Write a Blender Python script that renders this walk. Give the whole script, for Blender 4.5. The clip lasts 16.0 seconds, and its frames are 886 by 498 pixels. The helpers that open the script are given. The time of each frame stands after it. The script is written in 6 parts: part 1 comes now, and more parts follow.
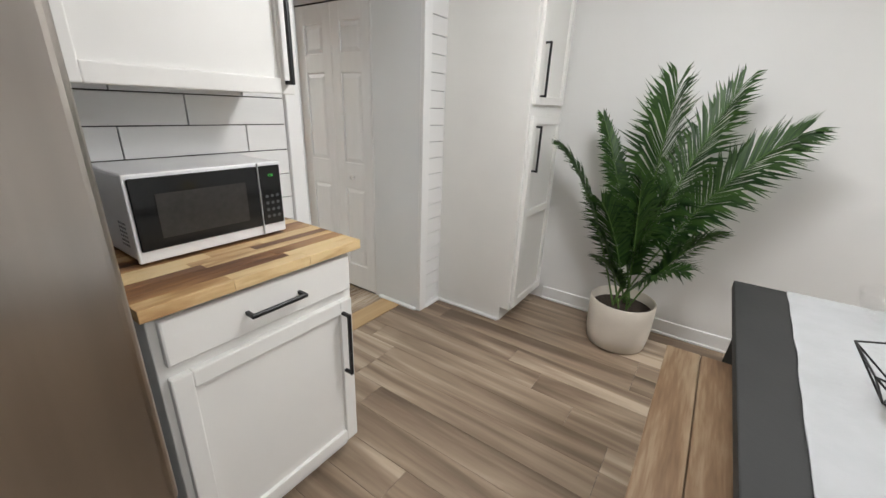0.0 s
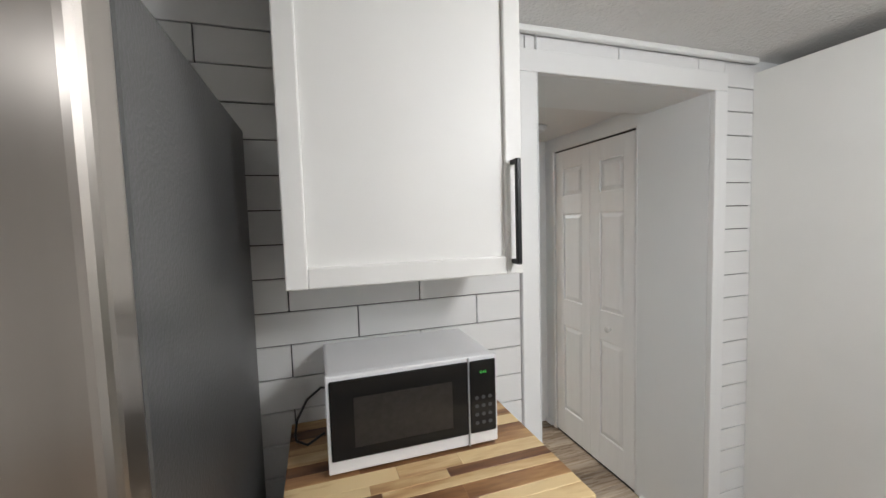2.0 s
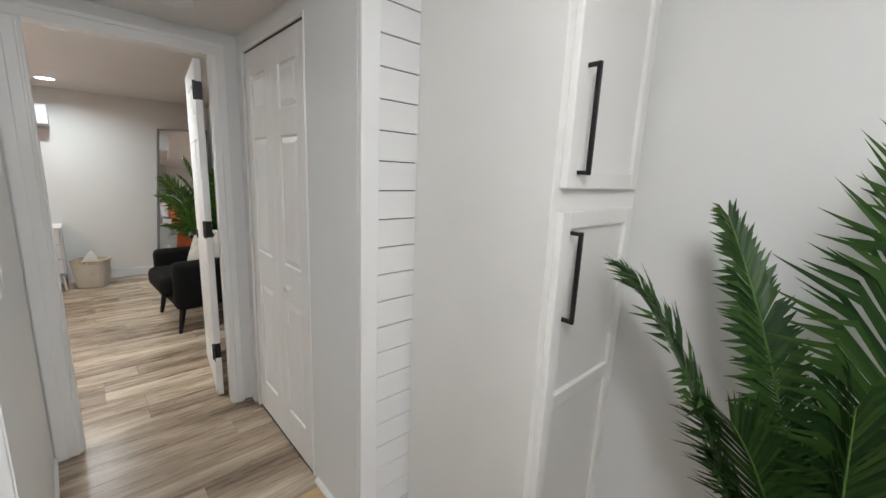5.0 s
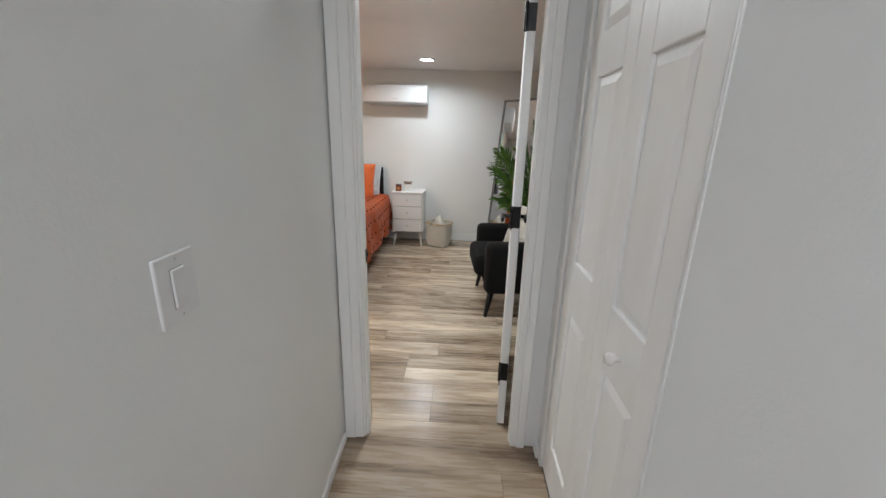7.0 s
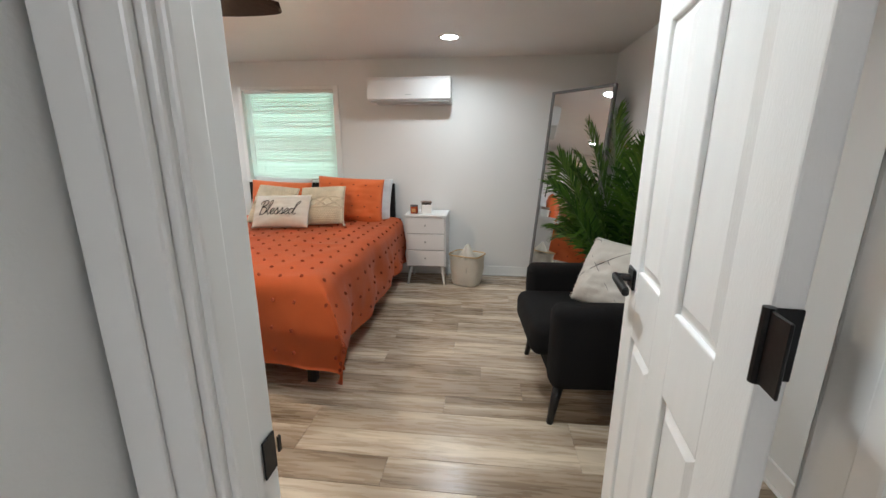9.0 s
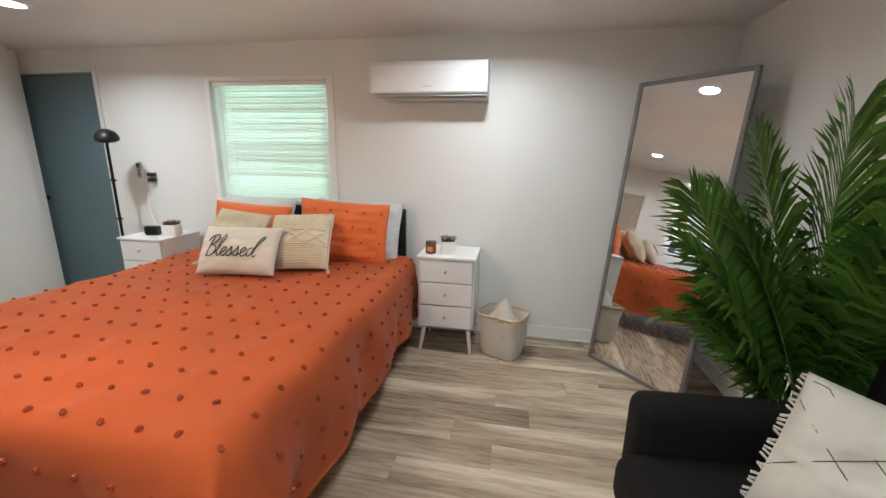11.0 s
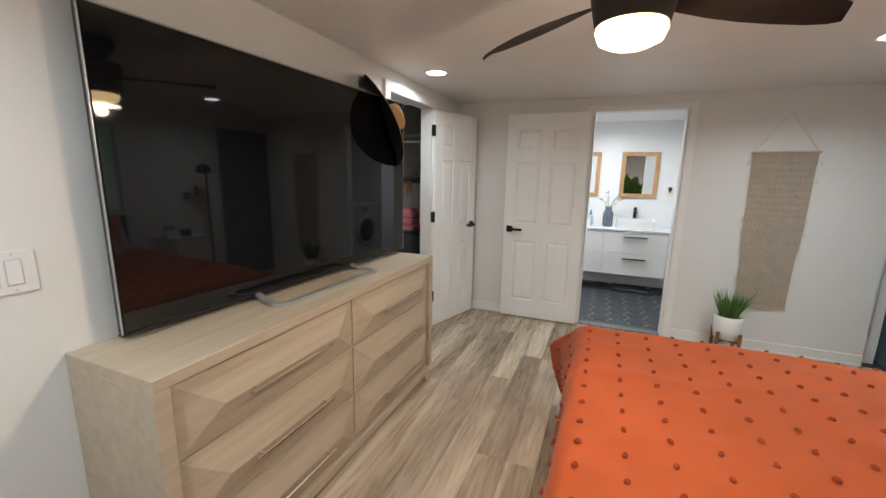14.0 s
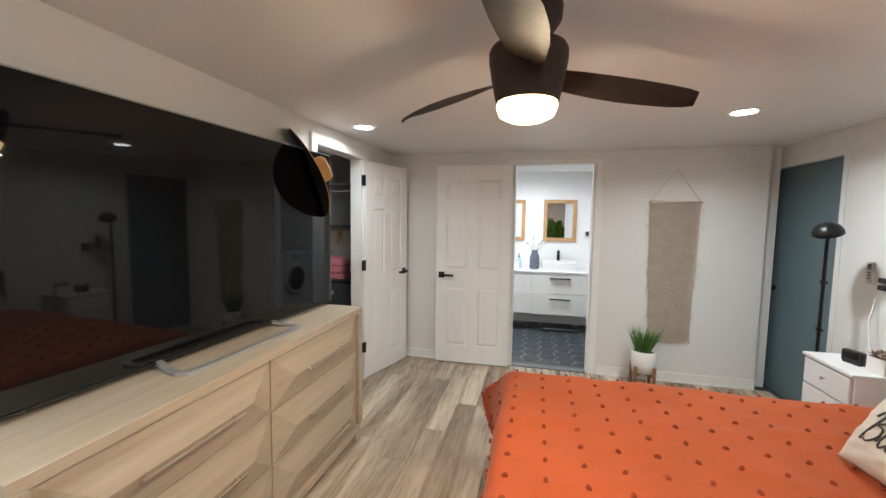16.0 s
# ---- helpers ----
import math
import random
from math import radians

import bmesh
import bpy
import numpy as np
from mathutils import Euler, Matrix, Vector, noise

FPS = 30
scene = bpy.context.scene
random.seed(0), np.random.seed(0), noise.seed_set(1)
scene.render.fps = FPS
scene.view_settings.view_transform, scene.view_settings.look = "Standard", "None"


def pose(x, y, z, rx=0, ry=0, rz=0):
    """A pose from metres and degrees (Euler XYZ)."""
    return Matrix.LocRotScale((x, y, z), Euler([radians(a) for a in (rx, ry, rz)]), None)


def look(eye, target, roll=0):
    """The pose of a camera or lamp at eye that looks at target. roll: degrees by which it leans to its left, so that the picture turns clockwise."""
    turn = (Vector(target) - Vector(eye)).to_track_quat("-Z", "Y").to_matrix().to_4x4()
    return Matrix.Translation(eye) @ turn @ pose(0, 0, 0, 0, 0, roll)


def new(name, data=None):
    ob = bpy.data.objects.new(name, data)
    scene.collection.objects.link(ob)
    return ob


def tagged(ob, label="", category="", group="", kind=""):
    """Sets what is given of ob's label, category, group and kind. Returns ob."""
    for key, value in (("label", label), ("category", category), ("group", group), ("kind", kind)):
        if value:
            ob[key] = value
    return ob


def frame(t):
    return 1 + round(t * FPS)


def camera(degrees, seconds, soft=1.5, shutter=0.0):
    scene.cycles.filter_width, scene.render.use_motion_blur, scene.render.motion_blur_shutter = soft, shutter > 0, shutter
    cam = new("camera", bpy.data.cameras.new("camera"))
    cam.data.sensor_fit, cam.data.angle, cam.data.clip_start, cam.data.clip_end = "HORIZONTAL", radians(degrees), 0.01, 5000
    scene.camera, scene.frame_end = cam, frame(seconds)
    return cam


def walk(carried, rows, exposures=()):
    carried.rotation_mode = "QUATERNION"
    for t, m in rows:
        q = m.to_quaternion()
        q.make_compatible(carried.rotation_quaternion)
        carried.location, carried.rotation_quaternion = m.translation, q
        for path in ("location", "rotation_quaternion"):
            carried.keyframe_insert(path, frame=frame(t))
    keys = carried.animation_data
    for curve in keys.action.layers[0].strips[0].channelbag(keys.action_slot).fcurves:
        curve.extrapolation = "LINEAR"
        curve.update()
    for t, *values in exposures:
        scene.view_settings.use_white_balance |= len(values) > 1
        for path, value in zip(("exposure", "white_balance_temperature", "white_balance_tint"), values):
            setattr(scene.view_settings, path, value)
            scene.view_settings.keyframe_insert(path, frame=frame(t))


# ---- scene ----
cam = camera(97.2, 16.0)
PATH = [
    (0, (-0.645, 0.696, 1.349), (-1.701, 2.252, 0.669), 2.3),
    (0.5, (-0.735, 0.797, 1.3), (-2.085, 2.06, 0.534), 2.4),
    (1, (-0.839, 0.896, 1.323), (-2.442, 1.893, 0.663), 1.1),
    (1.5, (-0.912, 0.996, 1.406), (-2.725, 1.732, 0.994), -0.4),
    (2, (-0.917, 1.028, 1.513), (-2.815, 1.644, 1.373), -1.7),
    (2.5, (-0.905, 1.067, 1.522), (-2.739, 1.86, 1.427), -1.9),
    (3, (-0.865, 1.169, 1.497), (-2.48, 2.334, 1.306), -1.6),
    (5.3, (-1.066, 2.023, 1.407), (-2.504, 3.354, 1.012), 2.4),
    (5.5, (-1.124, 2.054, 1.401), (-2.673, 3.251, 0.993), 3.3),
    (6, (-1.394, 2.096, 1.386), (-3.199, 2.826, 0.927), 4.2),
    (6.5, (-1.641, 2.157, 1.36), (-3.56, 2.389, 0.845), 2.9),
    (7, (-1.893, 2.234, 1.365), (-3.81, 2.142, 0.803), 1.5),
    (7.5, (-2.162, 2.215, 1.361), (-4.072, 2.048, 0.79), 1.1),
    (8, (-2.427, 2.204, 1.357), (-4.338, 2.023, 0.796), 0.2),
    (8.5, (-2.714, 2.199, 1.361), (-4.634, 1.986, 0.843), -0.4),
    (9, (-3.053, 2.112, 1.26), (-4.982, 1.9, 0.774), 0.1),
    (11.3, (-4.349, 1.958, 1.346), (-6.256, 1.553, 0.899), 1.5),
    (11.5, (-4.463, 1.951, 1.359), (-6.33, 1.403, 0.898), 1.5),
    (12, (-4.712, 1.868, 1.353), (-6.379, 0.867, 0.883), 1.7),
    (12.5, (-4.904, 1.718, 1.388), (-6.115, 0.188, 0.95), 1.1),
    (13, (-4.977, 1.726, 1.392), (-5.5, -0.159, 0.972), 1.9),
    (13.5, (-5.002, 1.792, 1.409), (-4.845, -0.157, 0.99), 1.8),
    (14, (-4.916, 1.83, 1.419), (-4.172, 0.012, 1.042), 1.1),
    (14.5, (-4.837, 1.88, 1.434), (-3.683, 0.278, 1.113), 1.2),
    (15, (-4.837, 1.88, 1.446), (-3.653, 0.285, 1.212), 1.7),
    (15.5, (-4.907, 1.838, 1.469), (-4.042, 0.042, 1.308), 1.6),
    (16, (-4.98, 1.821, 1.47), (-4.519, -0.118, 1.311), 0.8),
]
walk(cam, [(t, look(eye, target, roll)) for t, eye, target, roll in PATH],
     [(0, 0.03, 6600, 10), (0.5, 0.22, 6850, 10), (1.5, 0.04, 6550, 10), (2.5, -0.18, 6500, 10), (3, -0.18, 6500, 10), (5.5, 0.0, 6450, 10), (6.5, -0.18, 6450, 10), (7, 0.0, 6280, 10), (7.5, 0.1, 6200, 10), (8, 0.16, 6180, 10), (8.5, 0.1, 6270, 10), (9, -0.09, 6350, 10), (11.5, 0.05, 6500, 10), (12.5, -0.17, 6450, 10), (13, -0.17, 6480, 10), (13.5, -0.06, 6500, 10), (14.5, -0.15, 6350, 10), (15, -0.2, 6300, 10), (15.5, -0.1, 6350, 10), (16, 0.12, 6450, 10)])

# ---- light ----
world = bpy.data.worlds.new("sky")
scene.world = world
world.use_nodes = True
_sky = world.node_tree.nodes.new("ShaderNodeTexSky")
_sky.sky_type, _sky.sun_disc = "NISHITA", False
_sky.sun_elevation, _sky.sun_rotation = radians(50), radians(200)
world.node_tree.links.new(_sky.outputs[0], world.node_tree.nodes["Background"].inputs[0])
world.node_tree.nodes["Background"].inputs[1].default_value = 0.1


def lamp(x, y, z, watts, colour, size=0.13, spread=165):
    data = bpy.data.lights.new("downlight_beam", "AREA")
    data.shape, data.size, data.energy, data.color, data.spread = "DISK", size, watts, colour, radians(spread)
    ob = new("downlight_beam", data)
    ob.matrix_world = pose(x, y, z)
    return ob


NEUTRAL, BEDW, COOL = (0.96, 0.98, 1.0), (0.90, 0.985, 1.0), (0.88, 0.94, 1.0)
BED_Z, KIT_Z, HALL_Z, BATH_Z = 2.11, 2.17, 2.06, 2.12
BED_LIGHTS = [(-3.757, -0.82, 7.0), (-6.135, -0.85, 15), (-6.33, 1.80, 10.5), (-4.14, 1.94, 13)]
# The kitchen pair is added out of view to brighten cabinets and passage.
UNSEEN_KIT_LIGHTS = [(0.40, 0.55, 19), (0.95, 3.0, 20)]
BATH_LIGHTS = [(-5.05, -3.0), (-4.4, -3.0)]
for _x, _y, _w in BED_LIGHTS:
    lamp(_x, _y, BED_Z - 0.014, _w * 1.05, BEDW, 0.13, 158)
for _x, _y, _w in UNSEEN_KIT_LIGHTS:
    lamp(_x, _y, KIT_Z - 0.014, _w, NEUTRAL)
# Assumed dome fitting, never in view; its point lamp fills kitchen and hall.
DOME = (-0.80, 1.95)
_d = bpy.data.lights.new("unseen_dome_bulb", "POINT")
_d.energy, _d.color, _d.shadow_soft_size = 31, NEUTRAL, 0.11
new("unseen_dome_bulb", _d).location = (DOME[0], DOME[1], KIT_Z - 0.22)
for _x, _y in BATH_LIGHTS:
    lamp(_x, _y, BATH_Z - 0.014, 13, COOL)
FAN = (-4.94, 0.57)
lamp(FAN[0], FAN[1], 1.758, 11, (1.0, 0.84, 0.64), 0.17, 180)
_d = bpy.data.lights.new("fan_bulb", "POINT")
_d.energy, _d.color, _d.shadow_soft_size = 11, (1.0, 0.80, 0.56), 0.028
new("fan_bulb", _d).location = (FAN[0], FAN[1], 1.732)

_d = bpy.data.lights.new("window_daylight", "AREA")
_d.shape, _d.size, _d.size_y, _d.energy, _d.color = "RECTANGLE", 0.84, 0.86, 2.3, (0.70, 1.0, 0.84)
new("window_daylight", _d).matrix_world = pose(-7.055, 0.115, 1.405, 0, -90, 0)

# ---- materials ----


def nodes_of(name):
    m = bpy.data.materials.new(name)
    m.use_nodes = True
    t = m.node_tree
    return m, t, t.nodes["Principled BSDF"]


def mat(name, colour, rough=0.5, metal=0.0, vary=0.06, scale=6.0, bump=0.02, fine=120.0, coat=0.0, stretch=(1, 1, 1), alpha=1.0):
    """Paint-like surface with variation at two scales."""
    m, t, b = nodes_of(name)
    n, l = t.nodes, t.links
    tc, mp = n.new("ShaderNodeTexCoord"), n.new("ShaderNodeMapping")
    mp.inputs["Scale"].default_value = stretch
    l.new(tc.outputs["Object"], mp.inputs[0])
    big, small = n.new("ShaderNodeTexNoise"), n.new("ShaderNodeTexNoise")
    big.inputs["Scale"].default_value, small.inputs["Scale"].default_value = scale, fine
    big.inputs["Detail"].default_value = 4
    l.new(mp.outputs[0], big.inputs[0]), l.new(mp.outputs[0], small.inputs[0])
    hsv, rng = n.new("ShaderNodeHueSaturation"), n.new("ShaderNodeMapRange")
    rng.inputs["From Min"].default_value, rng.inputs["From Max"].default_value = 0.3, 0.7
    rng.inputs["To Min"].default_value, rng.inputs["To Max"].default_value = 1 - vary, 1 + vary
    hsv.inputs["Color"].default_value = (*colour, 1)
    l.new(big.outputs[0], rng.inputs[0]), l.new(rng.outputs[0], hsv.inputs["Value"]), l.new(hsv.outputs[0], b.inputs["Base Color"])
    rr = n.new("ShaderNodeMapRange")
    rr.inputs["To Min"].default_value, rr.inputs["To Max"].default_value = max(0.02, rough - 0.08), min(1, rough + 0.08)
    l.new(big.outputs[0], rr.inputs[0]), l.new(rr.outputs[0], b.inputs["Roughness"])
    b.inputs["Metallic"].default_value = metal
    b.inputs["Coat Weight"].default_value = coat
    if bump:
        bp = n.new("ShaderNodeBump")
        bp.inputs["Strength"].default_value, bp.inputs["Distance"].default_value = min(1, bump * 10), bump * 0.05
        l.new(small.outputs[0], bp.inputs["Height"]), l.new(bp.outputs[0], b.inputs["Normal"])
    return m


def ramp(n, stops):
    r = n.new("ShaderNodeValToRGB")
    e = r.color_ramp.elements
    while len(e) < len(stops):
        e.new(0.5)
    for k, (p, c) in zip(e, stops):
        k.position, k.color = p, (*c, 1)
    return r


def wood(name, stops, axis="y", grain=9.0, long=0.9, rough=0.45, spread=0.5, bump=0.15, knots=0.0, fine=0.35, broad=0.75):
    """Wood with streaks along one axis; the tone shifts from piece to piece."""
    m, t, b = nodes_of(name)
    n, l = t.nodes, t.links
    tc, mp, inf = n.new("ShaderNodeTexCoord"), n.new("ShaderNodeMapping"), n.new("ShaderNodeObjectInfo")
    s = {"x": (long, grain, grain), "y": (grain, long, grain), "z": (grain, grain, long)}[axis]
    mp.inputs["Scale"].default_value = s
    off = n.new("ShaderNodeVectorMath")
    off.operation = "SCALE"
    off.inputs[0].default_value = (37.0, 53.0, 19.0)
    l.new(inf.outputs["Random"], off.inputs["Scale"])
    l.new(tc.outputs["Object"], mp.inputs["Vector"]), l.new(off.outputs[0], mp.inputs["Location"])
    a, f = n.new("ShaderNodeTexNoise"), n.new("ShaderNodeTexNoise")
    a.inputs["Scale"].default_value, a.inputs["Detail"].default_value, a.inputs["Distortion"].default_value = 1.0, 5 if fine > 0.3 else 3, 0.6
    f.inputs["Scale"].default_value, f.inputs["Detail"].default_value = 7.0, 6
    l.new(mp.outputs[0], a.inputs[0]), l.new(mp.outputs[0], f.inputs[0])
    mix = n.new("ShaderNodeMath")
    mix.operation = "MULTIPLY_ADD"
    mix.inputs[1].default_value = fine
    l.new(f.outputs[0], mix.inputs[0])
    add = n.new("ShaderNodeMath")
    add.operation = "MULTIPLY_ADD"
    add.inputs[1].default_value = broad
    l.new(a.outputs[0], add.inputs[0])
    rnd = n.new("ShaderNodeMapRange")
    rnd.inputs["To Min"].default_value, rnd.inputs["To Max"].default_value = -spread / 2 - 0.05, spread / 2 - 0.05
    l.new(inf.outputs["Random"], rnd.inputs[0]), l.new(rnd.outputs[0], add.inputs[2]), l.new(add.outputs[0], mix.inputs[2])
    r = ramp(n, stops)
    l.new(mix.outputs[0], r.inputs[0])
    l.new(r.outputs[0], b.inputs["Base Color"])
    rr = n.new("ShaderNodeMapRange")
    rr.inputs["To Min"].default_value, rr.inputs["To Max"].default_value = rough - 0.1, rough + 0.12
    l.new(f.outputs[0], rr.inputs[0]), l.new(rr.outputs[0], b.inputs["Roughness"])
    bp = n.new("ShaderNodeBump")
    bp.inputs["Strength"].default_value, bp.inputs["Distance"].default_value = bump, 0.002
    l.new(f.outputs[0], bp.inputs["Height"]), l.new(bp.outputs[0], b.inputs["Normal"])
    return m


def fabric(name, colour, weave=260.0, vary=0.12, scale=5.0, bump=0.5, sheen=0.3, rough=0.9, folds=0.0):
    m, t, b = nodes_of(name)
    n, l = t.nodes, t.links
    tc = n.new("ShaderNodeTexCoord")
    big, w = n.new("ShaderNodeTexNoise"), n.new("ShaderNodeTexNoise")
    big.inputs["Scale"].default_value, big.inputs["Detail"].default_value = scale, 5
    w.inputs["Scale"].default_value = weave
    l.new(tc.outputs["Object"], big.inputs[0]), l.new(tc.outputs["Object"], w.inputs[0])
    hsv, rng = n.new("ShaderNodeHueSaturation"), n.new("ShaderNodeMapRange")
    rng.inputs["From Min"].default_value, rng.inputs["From Max"].default_value = 0.3, 0.7
    rng.inputs["To Min"].default_value, rng.inputs["To Max"].default_value = 1 - vary, 1 + vary
    hsv.inputs["Color"].default_value = (*colour, 1)
    l.new(big.outputs[0], rng.inputs[0]), l.new(rng.outputs[0], hsv.inputs["Value"]), l.new(hsv.outputs[0], b.inputs["Base Color"])
    b.inputs["Roughness"].default_value = rough
    b.inputs["Sheen Weight"].default_value = sheen
    b1 = n.new("ShaderNodeBump")
    b1.inputs["Strength"].default_value, b1.inputs["Distance"].default_value = bump, 0.0015
    l.new(w.outputs[0], b1.inputs["Height"])
    if folds:
        fo, b2 = n.new("ShaderNodeTexNoise"), n.new("ShaderNodeBump")
        fo.inputs["Scale"].default_value, fo.inputs["Detail"].default_value, fo.inputs["Distortion"].default_value = 4.5, 3, 1.2
        l.new(tc.outputs["Object"], fo.inputs[0])
        b2.inputs["Strength"].default_value, b2.inputs["Distance"].default_value = 0.6, folds
        l.new(fo.outputs[0], b2.inputs["Height"]), l.new(b2.outputs[0], b1.inputs["Normal"])
    l.new(b1.outputs[0], b.inputs["Normal"])
    return m


def glow(name, colour, strength):
    m, t, b = nodes_of(name)
    b.inputs["Base Color"].default_value = (*colour, 1)
    b.inputs["Emission Color"].default_value = (*colour, 1)
    b.inputs["Emission Strength"].default_value = strength
    return m


def leafmat(name, c1, c2):
    m, t, b = nodes_of(name)
    n, l = t.nodes, t.links
    geo, r = n.new("ShaderNodeNewGeometry"), ramp(n, [(0.0, c1), (1.0, c2)])
    l.new(geo.outputs["Random Per Island"], r.inputs[0])
    l.new(r.outputs[0], b.inputs["Base Color"])
    b.inputs["Roughness"].default_value = 0.42
    tr, mx = n.new("ShaderNodeBsdfTranslucent"), n.new("ShaderNodeMixShader")
    l.new(r.outputs[0], tr.inputs[0])
    mx.inputs[0].default_value = 0.35
    out = n["Material Output"]
    l.new(b.outputs[0], mx.inputs[1]), l.new(tr.outputs[0], mx.inputs[2]), l.new(mx.outputs[0], out.inputs[0])
    return m


def brushed(name, colour, rough, axis="z"):
    m = mat(name, colour, rough, 1.0, 0.05, 3.0, 0.01, 30.0, 0, {"z": (60, 60, 0.6), "y": (60, 0.6, 60), "x": (0.6, 60, 60)}[axis])
    m.node_tree.nodes["Principled BSDF"].inputs["Anisotropic"].default_value = 0.6
    return m


WALL = mat("wall_paint", (0.73, 0.73, 0.725), 0.55, 0, 0.025, 1.2, 0.03, 180)
WALLK = mat("kitchen_wall_paint", (0.72, 0.715, 0.70), 0.55, 0, 0.025, 1.2, 0.03, 180)
HALLP = mat("hall_wall_paint", (0.79, 0.80, 0.80), 0.5, 0, 0.03, 1.4, 0.03, 180)
CEIL = mat("ceiling_paint", (0.74, 0.725, 0.71), 0.42, 0, 0.04, 1.6, 0.04, 60)
CEILK = mat("stippled_ceiling_paint", (0.70, 0.69, 0.675), 0.5, 0, 0.05, 2, 0.13, 70)
TRIM = mat("trim_paint", (0.80, 0.80, 0.79), 0.33, 0, 0.02, 3, 0.015, 90)
DOORP = mat("door_paint", (0.84, 0.84, 0.84), 0.36, 0, 0.02, 4, 0.03, 90, 0, (6, 6, 1))
SHIP = mat("shiplap_paint", (0.76, 0.76, 0.75), 0.35, 0, 0.03, 5, 0.03, 70, 0, (1, 0.2, 1))
CABW = mat("cabinet_paint", (0.79, 0.78, 0.75), 0.52, 0, 0.02, 4, 0.012, 110)
GROOVE = mat("dark_joint", (0.06, 0.06, 0.06), 0.8, 0, 0.2, 20, 0.02)
BLACK = mat("black_metal", (0.012, 0.012, 0.013), 0.38, 0.4, 0.1, 20, 0.02)
BLACKP = mat("black_plastic", (0.015, 0.015, 0.016), 0.3, 0, 0.1, 20, 0.01)
# Upright streaks in the steel's tone paint in blurred reflections of the room.
STEEL = mat("stainless_steel", (0.49, 0.453, 0.415), 0.30, 1.0, 0.20, 1.1, 0.004, 25, 0, (6, 6, 0.3))
STEEL.node_tree.nodes["Principled BSDF"].inputs["Anisotropic"].default_value = 0.75
STEELD = mat("fridge_side_grey", (0.15, 0.15, 0.153), 0.36, 0.7, 0.06, 5, 0.04, 160)
NICKEL = brushed("brushed_nickel", (0.68, 0.62, 0.54), 0.28, "y")
SILVER = mat("silver_plastic", (0.44, 0.45, 0.46), 0.38, 0.5, 0.03, 9, 0.005)
WHITEP = mat("white_plastic", (0.74, 0.74, 0.75), 0.32, 0, 0.015, 7, 0.006)
SCREEN = mat("screen_glass", (0.006, 0.006, 0.007), 0.06, 0, 0.05, 4, 0)
SMOKE = mat("smoked_glass", (0.012, 0.012, 0.012), 0.05, 0, 0.05, 4, 0)
SCREEN.node_tree.nodes["Principled BSDF"].inputs["Specular IOR Level"].default_value = 0.36
MIRROR = mat("mirror_silver", (0.9, 0.9, 0.9), 0.02, 1.0, 0.0, 4, 0)
MIRROR.node_tree.nodes["Principled BSDF"].inputs["Roughness"].default_value = 0.0
SMOKE.node_tree.nodes["Principled BSDF"].inputs["Specular IOR Level"].default_value = 0.3
SCREEN.node_tree.nodes["Principled BSDF"].inputs["Roughness"].default_value = 0.035
for _m in (MIRROR, SCREEN):
    for _k in list(_m.node_tree.nodes["Principled BSDF"].inputs["Roughness"].links):
        _m.node_tree.links.remove(_k)
OVENW = mat("oven_window", (0.030, 0.028, 0.026), 0.16, 0, 0.1, 60, 0.02, 600)
GREYW = mat("grey_frame", (0.17, 0.165, 0.165), 0.5, 0.1, 0.1, 9, 0.04, 60)
BLUED = mat("blue_door_paint", (0.112, 0.175, 0.208), 0.5, 0, 0.05, 2, 0.03, 120)
FLOORB = wood("vinyl_plank_y", [(0.22, (0.15, 0.105, 0.07)), (0.40, (0.275, 0.205, 0.145)), (0.56, (0.42, 0.33, 0.245)), (0.74, (0.66, 0.56, 0.44))], "y", 9, 0.8, 0.27, 0.20, 0.08, 0.0, 0.12, 1.0)
FLOORK = wood("vinyl_plank_x", [(0.28, (0.125, 0.084, 0.055)), (0.44, (0.225, 0.162, 0.112)), (0.58, (0.345, 0.26, 0.185)), (0.72, (0.53, 0.43, 0.325))], "x", 9, 0.8, 0.36, 0.20, 0.10, 0.0, 0.14, 1.0)
ACACIA = wood("acacia_stave", [(0.16, (0.085, 0.032, 0.013)), (0.36, (0.20, 0.09, 0.036)), (0.54, (0.36, 0.19, 0.08)), (0.70, (0.53, 0.33, 0.15)), (0.88, (0.72, 0.54, 0.29))], "y", 16, 2.4, 0.42, 0.72, 0.08, 0.0, 0.30, 1.0)
OAKD = wood("whitewashed_oak", [(0.2, (0.37, 0.30, 0.22)), (0.5, (0.48, 0.395, 0.30)), (0.8, (0.57, 0.48, 0.375))], "y", 26, 1.2, 0.42, 0.05, 0.12)
OAKM = wood("mirror_oak", [(0.2, (0.34, 0.18, 0.075)), (0.5, (0.46, 0.27, 0.12)), (0.8, (0.56, 0.35, 0.17))], "z", 24, 2, 0.5, 0.05, 0.1)
BENCHW = wood("bench_timber", [(0.30, (0.075, 0.038, 0.018)), (0.45, (0.17, 0.092, 0.046)), (0.58, (0.26, 0.16, 0.088)), (0.75, (0.42, 0.31, 0.20))], "y", 12, 1.0, 0.55, 0.4, 0.3)
WALNUT = wood("walnut", [(0.2, (0.16, 0.07, 0.03)), (0.8, (0.32, 0.16, 0.075))], "z", 20, 2, 0.5, 0.05, 0.1)
THRESH = wood("threshold_pine", [(0.2, (0.42, 0.27, 0.13)), (0.8, (0.58, 0.41, 0.22))], "y", 18, 1, 0.5, 0.05, 0.1)
BLADE = wood("dark_blade", [(0.2, (0.022, 0.014, 0.011)), (0.8, (0.05, 0.032, 0.026))], "x", 18, 1.5, 0.55, 0.1, 0.1)
